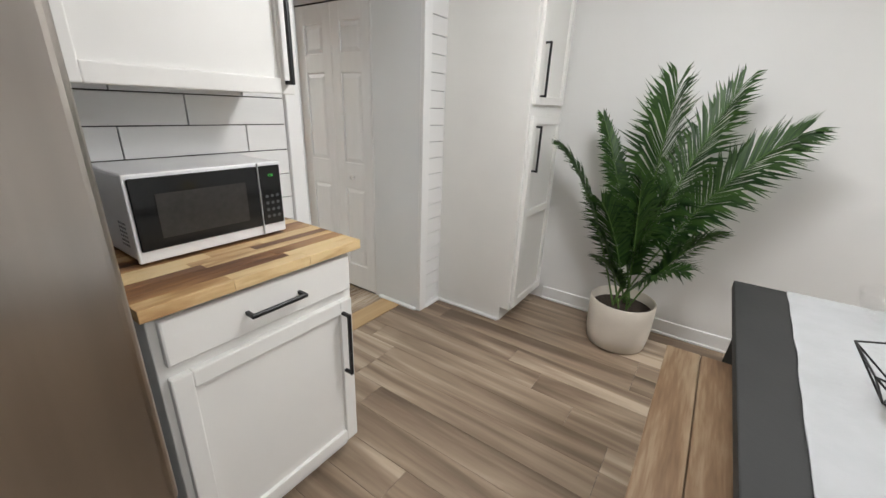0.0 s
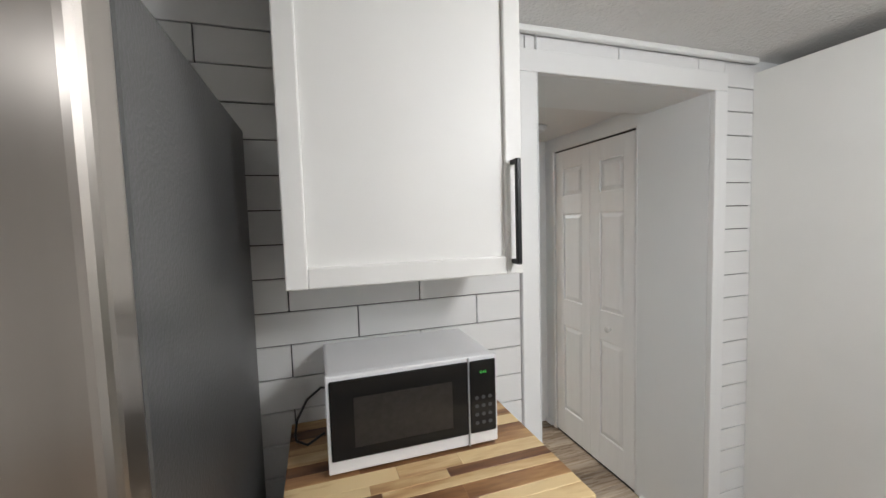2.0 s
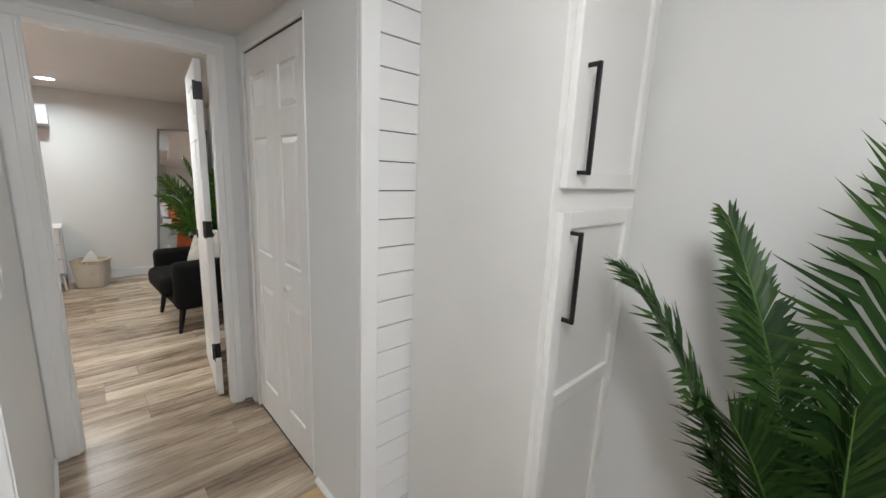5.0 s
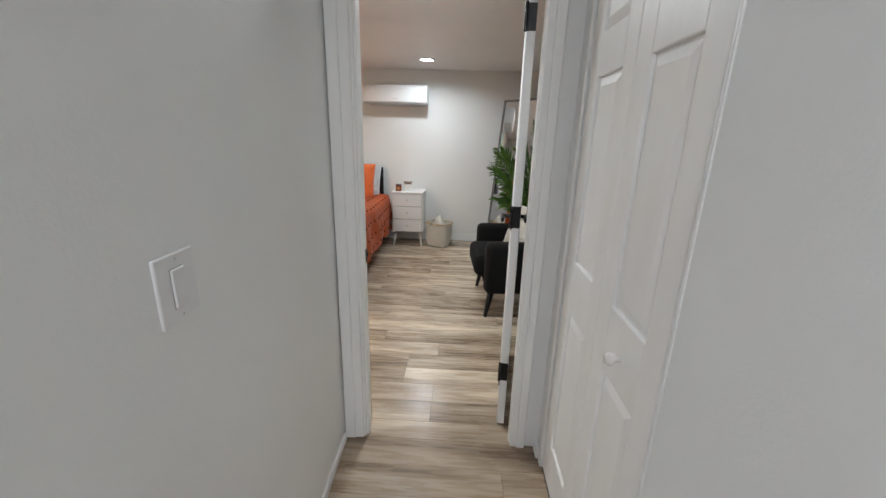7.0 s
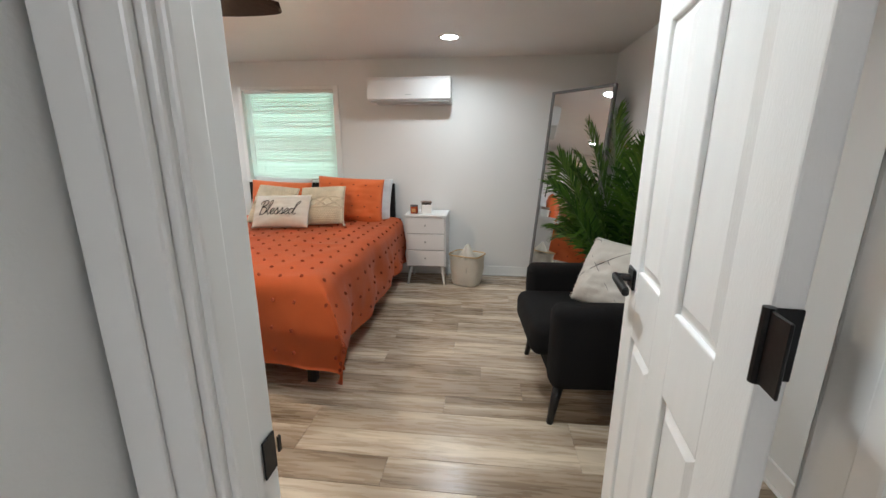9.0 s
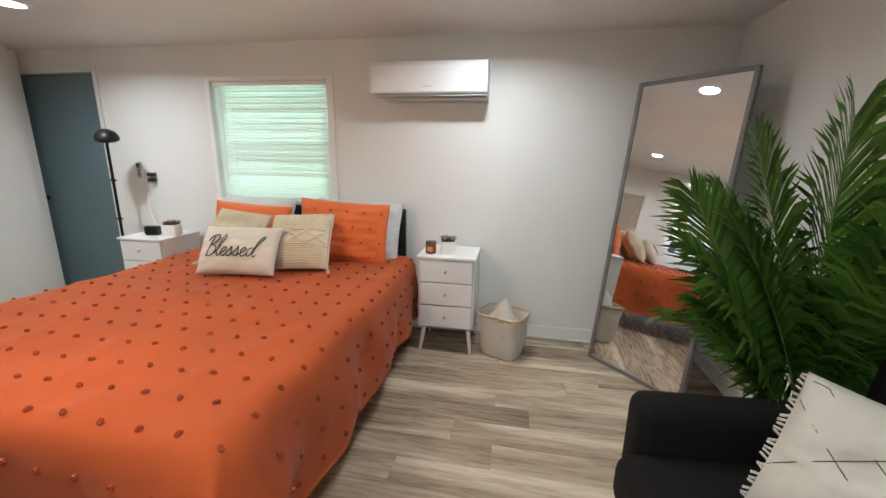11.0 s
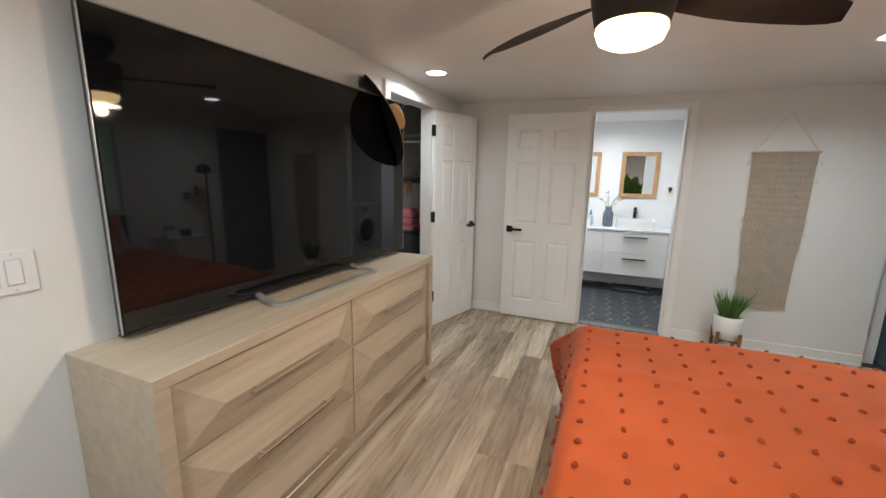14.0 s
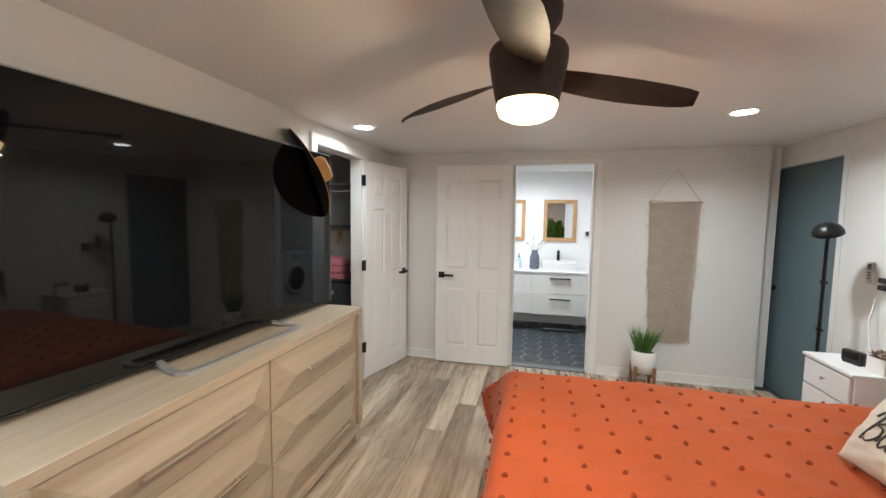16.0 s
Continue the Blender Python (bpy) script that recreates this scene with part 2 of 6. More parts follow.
RUST = fabric("rust_cotton", (0.68, 0.142, 0.034), 300, 0.07, 4, 0.35, 0.15, 0.85, 0.004)
# Tufts take a deeper rust that carries their own shade in the colour.
RUSTT = fabric("shaded_rust_tuft", (0.33, 0.056, 0.017), 400, 0.2, 60, 0.6, 0.0)
SHEET = fabric("grey_cotton", (0.55, 0.56, 0.57), 300, 0.05, 6, 0.3, 0.2, 0.9, 0.006)
CREAM = fabric("cream_knit", (0.62, 0.54, 0.41), 90, 0.10, 12, 0.9, 0.3)
CREAML = fabric("cream_linen", (0.57, 0.54, 0.495), 320, 0.06, 7, 0.5, 0.2)
MACRAME = fabric("jute_macrame", (0.68, 0.59, 0.49), 140, 0.06, 12, 0.5, 0.1)
CHARC = fabric("charcoal_upholstery", (0.006, 0.0052, 0.0054), 420, 0.15, 8, 0.5, 0.0)
CHARC.node_tree.nodes["Principled BSDF"].inputs["Specular IOR Level"].default_value = 0.25
POTC = fabric("cotton_rope", (0.66, 0.60, 0.52), 160, 0.05, 6, 0.5, 0.1)
CANVAS = fabric("canvas", (0.56, 0.53, 0.47), 320, 0.06, 6, 0.5, 0.1, 0.9, 0.01)
STRAW = fabric("straw", (0.52, 0.30, 0.13), 220, 0.15, 20, 0.8, 0.0)
FELT = fabric("black_felt", (0.004, 0.004, 0.004), 300, 0.1, 20, 0.3, 0.0)
LEAF = leafmat("palm_leaf", (0.016, 0.050, 0.014), (0.060, 0.130, 0.028))
# Brighter copy of the leaf: lamplight on the bedroom palm, put into the green.
LEAFB = leafmat("lit_palm_leaf", (0.024, 0.078, 0.013), (0.12, 0.245, 0.038))
STEM = mat("palm_stem", (0.09, 0.17, 0.04), 0.5, 0, 0.2, 20, 0.05)
SOIL = mat("dry_soil", (0.05, 0.035, 0.025), 0.95, 0, 0.4, 60, 0.2)
GRASSM = leafmat("grass_blade", (0.05, 0.14, 0.03), (0.12, 0.26, 0.06))
CERAM = mat("white_ceramic", (0.78, 0.77, 0.75), 0.25, 0, 0.02, 8, 0.005)
QUARTZ = mat("white_quartz", (0.80, 0.81, 0.83), 0.22, 0, 0.03, 5, 0.003)
TILED = mat("slate_hex_tile", (0.045, 0.052, 0.058), 0.5, 0, 0.35, 6, 0.1, 60)
GROUT = mat("grey_grout", (0.38, 0.39, 0.40), 0.9, 0, 0.15, 30, 0.1)
CLOTH = fabric("woven_white_runner", (0.37, 0.38, 0.385), 55, 0.06, 12, 0.9)
TABLEB = mat("charcoal_table_paint", (0.012, 0.0125, 0.012), 0.62, 0, 0.15, 5, 0.03, 90)
CANDLE = mat("amber_glass", (0.30, 0.055, 0.02), 0.15, 0, 0.1, 9, 0.01)
GREYGL = mat("grey_ribbed_glass", (0.13, 0.15, 0.19), 0.25, 0, 0.2, 40, 0.05)
PINK = mat("pink_fabric", (0.76, 0.25, 0.32), 0.8, 0, 0.1, 20, 0.08)
DGREY = mat("dark_grey_plastic", (0.05, 0.052, 0.056), 0.55, 0, 0.1, 8, 0.02)
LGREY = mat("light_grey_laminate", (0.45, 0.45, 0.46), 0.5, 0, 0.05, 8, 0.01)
GREENP = mat("green_plastic", (0.06, 0.30, 0.08), 0.5, 0, 0.05, 8, 0.01)
LEMON = mat("lemon_skin", (0.75, 0.50, 0.05), 0.45, 0, 0.1, 20, 0.08, 200)
SUCC = mat("dusty_succulent", (0.36, 0.27, 0.22), 0.7, 0, 0.25, 90, 0.05)
INK = mat("charcoal_ink", (0.055, 0.05, 0.05), 0.8, 0, 0.1, 20, 0.0)
LED = glow("led_lens", (0.97, 0.98, 1.0), 22)
FANGL = glow("fan_glass", (1.0, 0.70, 0.32), 16)
DIGIT = glow("green_digits", (0.06, 0.6, 0.08), 0.45)
SLAT = mat("blind_slat", (0.80, 0.82, 0.80), 0.5, 0, 0.02, 4, 0.005)


def slat_through(m):
    t = m.node_tree
    n, l, b = t.nodes, t.links, t.nodes["Principled BSDF"]
    tr, mx = n.new("ShaderNodeBsdfTranslucent"), n.new("ShaderNodeMixShader")
    tr.inputs[0].default_value, mx.inputs[0].default_value = (0.92, 0.96, 0.95, 1), 0.5
    l.new(b.outputs[0], mx.inputs[1]), l.new(tr.outputs[0], mx.inputs[2]), l.new(mx.outputs[0], n["Material Output"].inputs[0])


slat_through(SLAT)


def clear_glass(name, tint=(1, 1, 1)):
    m, t, b = nodes_of(name)
    b.inputs["Base Color"].default_value = (*tint, 1)
    b.inputs["Transmission Weight"].default_value, b.inputs["Roughness"].default_value, b.inputs["IOR"].default_value = 1.0, 0.0, 1.45
    return m


GLASS = clear_glass("clear_glass")


def thin_glass(name):
    m, t, b = nodes_of(name)
    n, l = t.nodes, t.links
    tr, gl, mx = n.new("ShaderNodeBsdfTransparent"), n.new("ShaderNodeBsdfGlossy"), n.new("ShaderNodeMixShader")
    gl.inputs["Roughness"].default_value, mx.inputs[0].default_value = 0.03, 0.10
    l.new(tr.outputs[0], mx.inputs[1]), l.new(gl.outputs[0], mx.inputs[2]), l.new(mx.outputs[0], n["Material Output"].inputs[0])
    return m


THIN = thin_glass("thin_glass")


def garden():
    m, t, b = nodes_of("garden_distance")
    n, l = t.nodes, t.links
    tc, a, r = n.new("ShaderNodeTexCoord"), n.new("ShaderNodeTexNoise"), ramp(n, [(0.28, (0.34, 0.66, 0.44)), (0.44, (0.50, 0.88, 0.64)), (0.56, (0.62, 1.0, 0.80)), (0.72, (0.88, 1.0, 0.96))])
    a.inputs["Scale"].default_value, a.inputs["Detail"].default_value = 0.9, 4
    l.new(tc.outputs["Object"], a.inputs[0]), l.new(a.outputs[0], r.inputs[0]), l.new(r.outputs[0], b.inputs["Emission Color"])
    b.inputs["Base Color"].default_value, b.inputs["Emission Strength"].default_value = (0, 0, 0, 1), 2.2
    return m


GARDEN = garden()
ACUNDER = mat("grey_louver_plastic", (0.50, 0.50, 0.49), 0.5, 0, 0.03, 6, 0.03, 200)

# ---- mesh helpers ----


def link(name, bm, material, parent=None, label="", smooth=False):
    me = bpy.data.meshes.new(name)
    bm.to_mesh(me)
    bm.free()
    me.materials.append(material)
    if smooth:
        for p in me.polygons:
            p.use_smooth = True
    ob = new(name, me)
    ob.parent = parent
    if label:
        ob["label"] = label
    return ob


def part(name, bm, material, parent, label="", smooth=False):
    """One mesh under a thing or under a part, in the parent's own coordinates."""
    return link(name, bm, material, parent, label, smooth)


def thing(name, label, category, x=0, y=0, z=0, rz=0, group="", kind="", rx=0, ry=0):
    ob = new(name)
    ob.empty_display_size = 0.05
    ob.matrix_world = pose(x, y, z, rx, ry, rz)
    return tagged(ob, label, category, group, kind)


def box(bm, x0, x1, y0, y1, z0, z1, bevel=0.0, seg=1, m=None):
    r = bmesh.ops.create_cube(bm, size=1, matrix=Matrix.Translation(((x0 + x1) / 2, (y0 + y1) / 2, (z0 + z1) / 2)) @ Matrix.Diagonal((abs(x1 - x0), abs(y1 - y0), abs(z1 - z0), 1)))
    vs = r["verts"]
    if bevel:
        es = {e for v in vs for e in v.link_edges}
        out = bmesh.ops.bevel(bm, geom=list(es), offset=bevel, segments=seg, profile=0.5, affect="EDGES")
        vs = list({v for f in out["faces"] for v in f.verts} | {v for v in vs if v.is_valid})
    if m is not None:
        bmesh.ops.transform(bm, matrix=m, verts=[v for v in vs if v.is_valid])
    return vs


def solid(*boxes, bevel=0.0, seg=1):
    bm = bmesh.new()
    for b in boxes:
        box(bm, *b, bevel=bevel, seg=seg)
    return bm


def lathe(profile, segs=24, caps=True):
    """Turn (radius, height) pairs about z."""
    bm = bmesh.new()
    rings = []
    for r, z in profile:
        rings.append([bm.verts.new((r * math.cos(2 * math.pi * i / segs), r * math.sin(2 * math.pi * i / segs), z)) for i in range(segs)])
    for a, b in zip(rings, rings[1:]):
        for i in range(segs):
            bm.faces.new((a[i], a[(i + 1) % segs], b[(i + 1) % segs], b[i]))
    if caps:
        if profile[0][0] > 1e-4:
            bm.faces.new(rings[0][::-1])
        if profile[-1][0] > 1e-4:
            bm.faces.new(rings[-1])
    bmesh.ops.remove_doubles(bm, verts=bm.verts, dist=1e-5)
    bmesh.ops.recalc_face_normals(bm, faces=bm.faces)
    return bm


def tube(points, radius, segs=8, bm=None, taper=None, ref=None):
    bm = bm or bmesh.new()
    pts = [Vector(p) for p in points]
    rings = []
    for i, p in enumerate(pts):
        d = (pts[min(i + 1, len(pts) - 1)] - pts[max(i - 1, 0)]).normalized()
        u = d.cross(Vector(ref) if ref else Vector((0, 0, 1)) if abs(d.z) < 0.9 else Vector((1, 0, 0))).normalized()
        w = d.cross(u)
        r = radius if taper is None else radius + (taper - radius) * i / (len(pts) - 1)
        rings.append([bm.verts.new(p + r * (math.cos(2 * math.pi * k / segs) * u + math.sin(2 * math.pi * k / segs) * w)) for k in range(segs)])
    for a, b in zip(rings, rings[1:]):
        for i in range(segs):
            bm.faces.new((a[i], a[(i + 1) % segs], b[(i + 1) % segs], b[i]))
    bm.faces.new(rings[0][::-1]), bm.faces.new(rings[-1])
    bmesh.ops.recalc_face_normals(bm, faces=bm.faces)
    return bm


def structure(name, bm, material, label, category="wall"):
    return tagged(link(name, bm, material), label, category, "", "structure")


def pieces(name, items, material, parent, bevel=0.0012):
    """One object a piece, in a loop; alike sizes share one mesh. items: x0, x1, y0, y1, z0, z1."""
    cache = {}
    for x0, x1, y0, y1, z0, z1 in items:
        k = (round(x1 - x0, 3), round(y1 - y0, 3), round(z1 - z0, 3))
        if k not in cache:
            me = bpy.data.meshes.new(name)
            bm = solid((-k[0] / 2, k[0] / 2, -k[1] / 2, k[1] / 2, -k[2] / 2, k[2] / 2), bevel=bevel)
            bm.to_mesh(me)
            bm.free()
            me.materials.append(material)
            cache[k] = me
        ob = new(name, cache[k])
        ob.parent = parent
        ob.location = ((x0 + x1) / 2, (y0 + y1) / 2, (z0 + z1) / 2)

# ---- structure ----
floor_b = structure("floor_bedroom", solid((-7.12, -2.30, -2.15, 3.35, -0.12, -0.006), (-7.12, -6.80, -2.45, -2.15, -0.12, -0.006)), GROOVE, "grey-brown vinyl plank floor of bedroom and hall", "floor")
floor_k = structure("floor_kitchen", solid((-2.30, 1.9, -1.1, 3.49, -0.12, -0.006)), GROOVE, "grey-brown vinyl plank kitchen floor", "floor")
floor_t = structure("floor_bathroom", solid((-5.85, -3.60, -3.95, -2.15, -0.12, -0.006), (-6.55, -5.85, -3.22, -2.30, -0.12, -0.006)), GROUT, "dark slate hexagon tile bathroom floor", "floor")
structure("ceiling_bedroom", solid((-7.12, -3.386, -2.15, 3.35, BED_Z, BED_Z + 0.1), (-7.12, -6.80, -2.45, -2.15, BED_Z, BED_Z + 0.1)), CEIL, "smooth satin off-white bedroom ceiling", "ceiling")
structure("ceiling_hall", solid((-3.386, -2.50, 1.60, 2.72, HALL_Z, HALL_Z + 0.1)), CEIL, "smooth white hall ceiling", "ceiling")
structure("ceiling_kitchen", solid((-2.154, 1.9, -1.1, 3.49, KIT_Z, KIT_Z + 0.1)), CEILK, "stippled off-white kitchen ceiling", "ceiling")
structure("ceiling_bathroom", solid((-5.85, -3.60, -3.95, -2.15, BATH_Z, BATH_Z + 0.1), (-6.55, -5.85, -3.22, -2.30, BATH_Z, BATH_Z + 0.1)), TRIM, "white bathroom ceiling", "ceiling")
H = 2.25
structure("wall_kitchen_west", solid((-2.50, -2.154, -1.1, 1.55, 0, H), (-2.50, -2.154, 2.62, 3.49, 0, H), (-2.50, -2.154, 1.70, 2.62, 2.018, H)), HALLP, "thick white wall with a passage to the hall")
structure("wall_kitchen_north", solid((-2.154, 1.9, 3.39, 3.49, 0, H)), WALLK, "plain off-white kitchen wall")
structure("wall_kitchen_east", solid((1.8, 1.9, -1.1, 3.39, 0, H)), WALLK, "plain off-white kitchen wall")
structure("wall_kitchen_south", solid((-2.154, 1.8, -1.1, -1.0, 0, H)), WALLK, "plain off-white kitchen wall")


def prism(outline, z0, z1):
    bm = bmesh.new()
    lo, hi = [bm.verts.new((x, y, z0)) for x, y in outline], [bm.verts.new((x, y, z1)) for x, y in outline]
    bm.faces.new(lo[::-1]), bm.faces.new(hi)
    for i in range(len(lo)):
        bm.faces.new((lo[i], lo[(i + 1) % len(lo)], hi[(i + 1) % len(lo)], hi[i]))
    bmesh.ops.recalc_face_normals(bm, faces=bm.faces)
    return bm


structure("wall_hall_south", prism([(-2.154, 1.55), (-2.154, 1.7805), (-2.1285, 1.7805), (-2.1285, 1.784), (-3.386, 1.728), (-3.386, 1.55)], 0, H), HALLP, "plain pale grey-white hall wall")
structure("wall_hall_north", solid((-2.54, -2.50, 2.62, 2.72, 0, H), (-3.386, -3.27, 2.62, 2.72, 0, H), (-3.27, -2.54, 2.62, 2.72, 1.965, H)), HALLP, "pale hall wall round the folding closet door")
structure("wall_hall_closet", solid((-3.386, -2.50, 3.25, 3.35, 0, H)), HALLP, "back wall of the hall closet")
structure("wall_bedroom_east", solid((-3.49, -3.386, -2.15, -1.36, 0, H), (-3.49, -3.386, -1.36, -0.62, 1.965, H), (-3.49, -3.386, -0.62, 1.81, 0, H),
          (-3.49, -3.386, 1.81, 2.515, 1.965, H), (-3.49, -3.386, 2.515, 3.35, 0, H)), WALL, "white bedroom wall with hall and closet doorways")
structure("wall_bedroom_south", solid((-4.76, -3.49, -2.15, -2.05, 0, H), (-5.50, -4.76, -2.15, -2.05, 1.985, H), (-6.88, -5.50, -2.15, -2.05, 0, H), (-7.0, -6.88, -2.24, -2.145, 0, H)), WALL, "white bedroom wall with the bathroom doorway")
structure("wall_bedroom_west", solid((-7.12, -7.0, -2.45, -2.24, 0, H), (-7.12, -7.0, -2.24, -1.42, 1.935, H), (-7.12, -7.0, -1.42, -0.36, 0, H), (-7.12, -7.0, -0.36, 0.59, 0, 0.965),
          (-7.12, -7.0, -0.36, 0.59, 1.845, H), (-7.12, -7.0, 0.59, 3.35, 0, H)), WALL, "white bedroom wall with one window and a blue door")
structure("wall_bedroom_north", solid((-7.0, -3.49, 3.25, 3.35, 0, H)), WALL, "plain white bedroom wall")
structure("wall_bathroom_south", solid((-5.85, -3.60, -3.95, -3.85, 0, H)), TRIM, "glossy white bathroom wall")
structure("wall_bathroom_west", solid((-5.85, -5.75, -3.85, -3.12, 0, H), (-5.85, -5.75, -2.40, -2.15, 0, H), (-6.55, -6.45, -3.22, -2.30, 0, H), (-6.45, -5.85, -3.22, -3.12, 0, H), (-6.45, -5.85, -2.40, -2.30, 0, H)), TRIM, "white bathroom wall with a laundry alcove")
structure("wall_bathroom_east", solid((-3.70, -3.60, -3.85, -2.15, 0, H)), TRIM, "white bathroom wall")
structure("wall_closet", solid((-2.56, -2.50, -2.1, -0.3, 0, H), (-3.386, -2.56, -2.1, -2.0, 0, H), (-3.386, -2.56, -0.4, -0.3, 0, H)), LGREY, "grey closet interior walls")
structure("floor_closet", solid((-3.386, -2.56, -2.0, -0.4, -0.1, -0.004)), GROOVE, "dark closet floor", "floor")
structure("ceiling_closet", solid((-3.386, -2.56, -2.0, -0.4, 2.12, 2.2)), CEIL, "closet ceiling", "ceiling")


def casing(name, runs, material=TRIM, label="white moulded door casing"):
    """A stepped moulding: a flat board with a raised back band."""
    return structure(name, solid(*runs, bevel=0.004, seg=2), material, label, "trim")


# passage casing in the kitchen
casing("trim_passage", [(-2.154, -2.128, 1.712, 1.780, 0, 2.018), (-2.154, -2.128, 2.62, 2.69, 0, 2.018), (-2.154, -2.128, 1.712, 2.69, 2.018, 2.095)], label="flat white board casing round the passage")
structure("trim_crown_kitchen", solid((-2.144, -2.118, -1.0, 2.86, 2.146, 2.17), bevel=0.006, seg=2), TRIM, "slim white crown strip", "trim")
# hall side of the bedroom doorway
casing("trim_hall_door", [(-3.386, -3.374, 1.735, 1.818, 0, 1.945), (-3.374, -3.368, 1.735, 1.780, 0, 1.945), (-3.386, -3.374, 2.492, 2.556, 0, 1.945), (-3.374, -3.368, 2.520, 2.556, 0, 1.945), (-3.386, -3.374, 1.735, 2.556, 1.945, 2.005), (-3.374, -3.366, 1.735, 2.556, 1.985, 2.005)])
casing("trim_hall_jamb", [(-3.49, -3.386, 1.81, 1.828, 0, 1.95), (-3.49, -3.386, 2.498, 2.515, 0, 1.95), (-3.49, -3.386, 1.81, 2.515, 1.95, 1.965), (-3.43, -3.395, 1.826, 1.838, 0, 1.95), (-3.43, -3.395, 2.488, 2.500, 0, 1.95)], label="white door jamb with stop")
casing("trim_bedroom_door", [(-3.51, -3.49, 1.745, 1.815, 0, 1.955), (-3.51, -3.49, 2.512, 2.58, 0, 1.955), (-3.51, -3.49, 1.745, 2.58, 1.955, 2.025), (-3.516, -3.508, 1.575, 1.59, 0, 2.1), (-3.516, -3.49, 1.59, 1.745, 0, 2.1)])
casing("trim_closet_door", [(-3.51, -3.49, -1.43, -1.36, 0, 1.965), (-3.51, -3.49, -0.62, -0.55, 0, 1.965), (-3.51, -3.49, -1.43, -0.55, 1.965, 2.035), (-3.49, -3.386, -0.64, -0.62, 0, 1.965), (-3.49, -3.386, -1.36, -1.345, 0, 1.965)])
casing("trim_bathroom_door", [(-5.56, -5.50, -2.05, -2.044, 0, 1.985), (-4.76, -4.70, -2.05, -2.044, 0, 1.985), (-5.56, -4.70, -2.05, -2.044, 1.985, 2.03), (-5.498, -5.482, -2.15, -2.05, 0, 1.985), (-4.778, -4.762, -2.15, -2.05, 0, 1.985)])
casing("trim_threshold_bathroom", [(-5.482, -4.778, -2.235, -2.048, 0.0, 0.005)], TILED, "dark slate threshold of the bathroom")
casing("trim_folding_door", [(-3.30, -3.268, 2.608, 2.62, 0, 1.965), (-2.545, -2.538, 2.617, 2.62, 0, 1.965), (-3.30, -2.538, 2.616, 2.62, 1.965, 1.98)])
casing("trim_window", [(-7.0, -6.985, -0.40, -0.36, 0.93, 1.88), (-7.0, -6.985, 0.59, 0.645, 0.93, 1.88), (-7.0, -6.985, -0.36, 0.59, 1.845, 1.88), (-7.02, -6.975, -0.40, 0.645, 0.945, 0.965)], label="slim white window casing and sill")
casing("trim_blue_door", [(-7.0, -6.99, -1.42, -1.38, 0, 1.945), (-7.0, -6.99, -2.04, -1.38, 1.945, 1.985)], WALL, "white casing of the blue door")


def baseboard(name, runs, label="white painted baseboard with quarter-round shoe"):
    bm = bmesh.new()
    for x0, x1, y0, y1, h in runs:
        box(bm, x0, x1, y0, y1, 0, h, bevel=0.003)
        dx, dy = (0.008, 0) if x1 - x0 < y1 - y0 else (0, 0.008)
        box(bm, x0 - dx, x1 + dx, y0 - dy, y1 + dy, 0, 0.018, bevel=0.004)
    structure(name, bm, TRIM, label, "baseboard")


baseboard("baseboard_kitchen", [(-2.144, -2.13, 2.69, 2.86, 0.02), (-1.53, 1.8, 3.376, 3.39, 0.10), (-2.50, -2.16, 2.608, 2.62, 0.022)])
baseboard("baseboard_pantry", [(-2.13, -1.64, 2.848, 2.858, 0.022)], "white shoe moulding along the pantry")
baseboard("baseboard_hall", [(-3.386, -3.31, 2.606, 2.62, 0.03)])
baseboard("baseboard_bedroom", [(-7.0, -6.986, 1.22, 3.25, 0.10), (-6.986, -3.49, 3.236, 3.25, 0.10), (-6.88, -5.57, -2.05, -2.037, 0.09), (-4.70, -3.50, -2.05, -2.037, 0.09), (-7.0, -6.986, -1.38, 1.22, 0.10), (-3.504, -3.49, -0.55, 1.57, 0.10)])
baseboard("baseboard_bathroom", [(-5.75, -5.735, -3.85, -3.12, 0.10), (-5.75, -5.735, -2.40, -2.16, 0.10)])
structure("baseboard_hall_south", prism([(-2.16, 1.782), (-2.16, 1.794), (-3.362, 1.741), (-3.362, 1.729)], 0, 0.03), TRIM, "white shoe moulding along the hall wall", "baseboard")
structure("threshold_passage", solid((-2.46, -2.30, 1.772, 2.606, -0.002, 0.006), bevel=0.002), THRESH, "pale pine threshold strip", "trim")
structure("threshold_bathroom", solid((-5.50, -4.76, -2.15, -2.06, -0.004, 0.006), bevel=0.002), GREYW, "grey metal threshold strip", "trim")
structure("backdrop_garden", solid((-12.0, -11.95, -6, 6, -1, 6)), GARDEN, "blurred green garden in daylight", "backdrop")
structure("ground", solid((-60, 60, -60, 60, -0.3, -0.2)), SOIL, "bare ground outside the house", "ground")

# ---- doors ----
ROWS6 = ((0.19, 0.78), (0.96, 1.54), (1.66, 1.84))


def raised_panel(x0, x1, z0, z1, th, slope=0.024):
    """A moulded field on both faces: sunk at its rim, rising to a flat middle."""
    bm = bmesh.new()
    rings = []
    for y, d in ((-th / 2 + 0.0015, slope), (-th / 2 + 0.0105, 0.0), (th / 2 - 0.0105, 0.0), (th / 2 - 0.0015, slope)):
        rings.append([bm.verts.new((x, y, z)) for x, z in ((x0 + d, z0 + d), (x1 - d, z0 + d), (x1 - d, z1 - d), (x0 + d, z1 - d))])
    bm.faces.new(rings[0]), bm.faces.new(rings[-1][::-1])
    for p, q in zip(rings, rings[1:]):
        for k in range(4):
            bm.faces.new((p[k], q[k], q[(k + 1) % 4], p[(k + 1) % 4]))
    bmesh.ops.recalc_face_normals(bm, faces=bm.faces)
    return bm


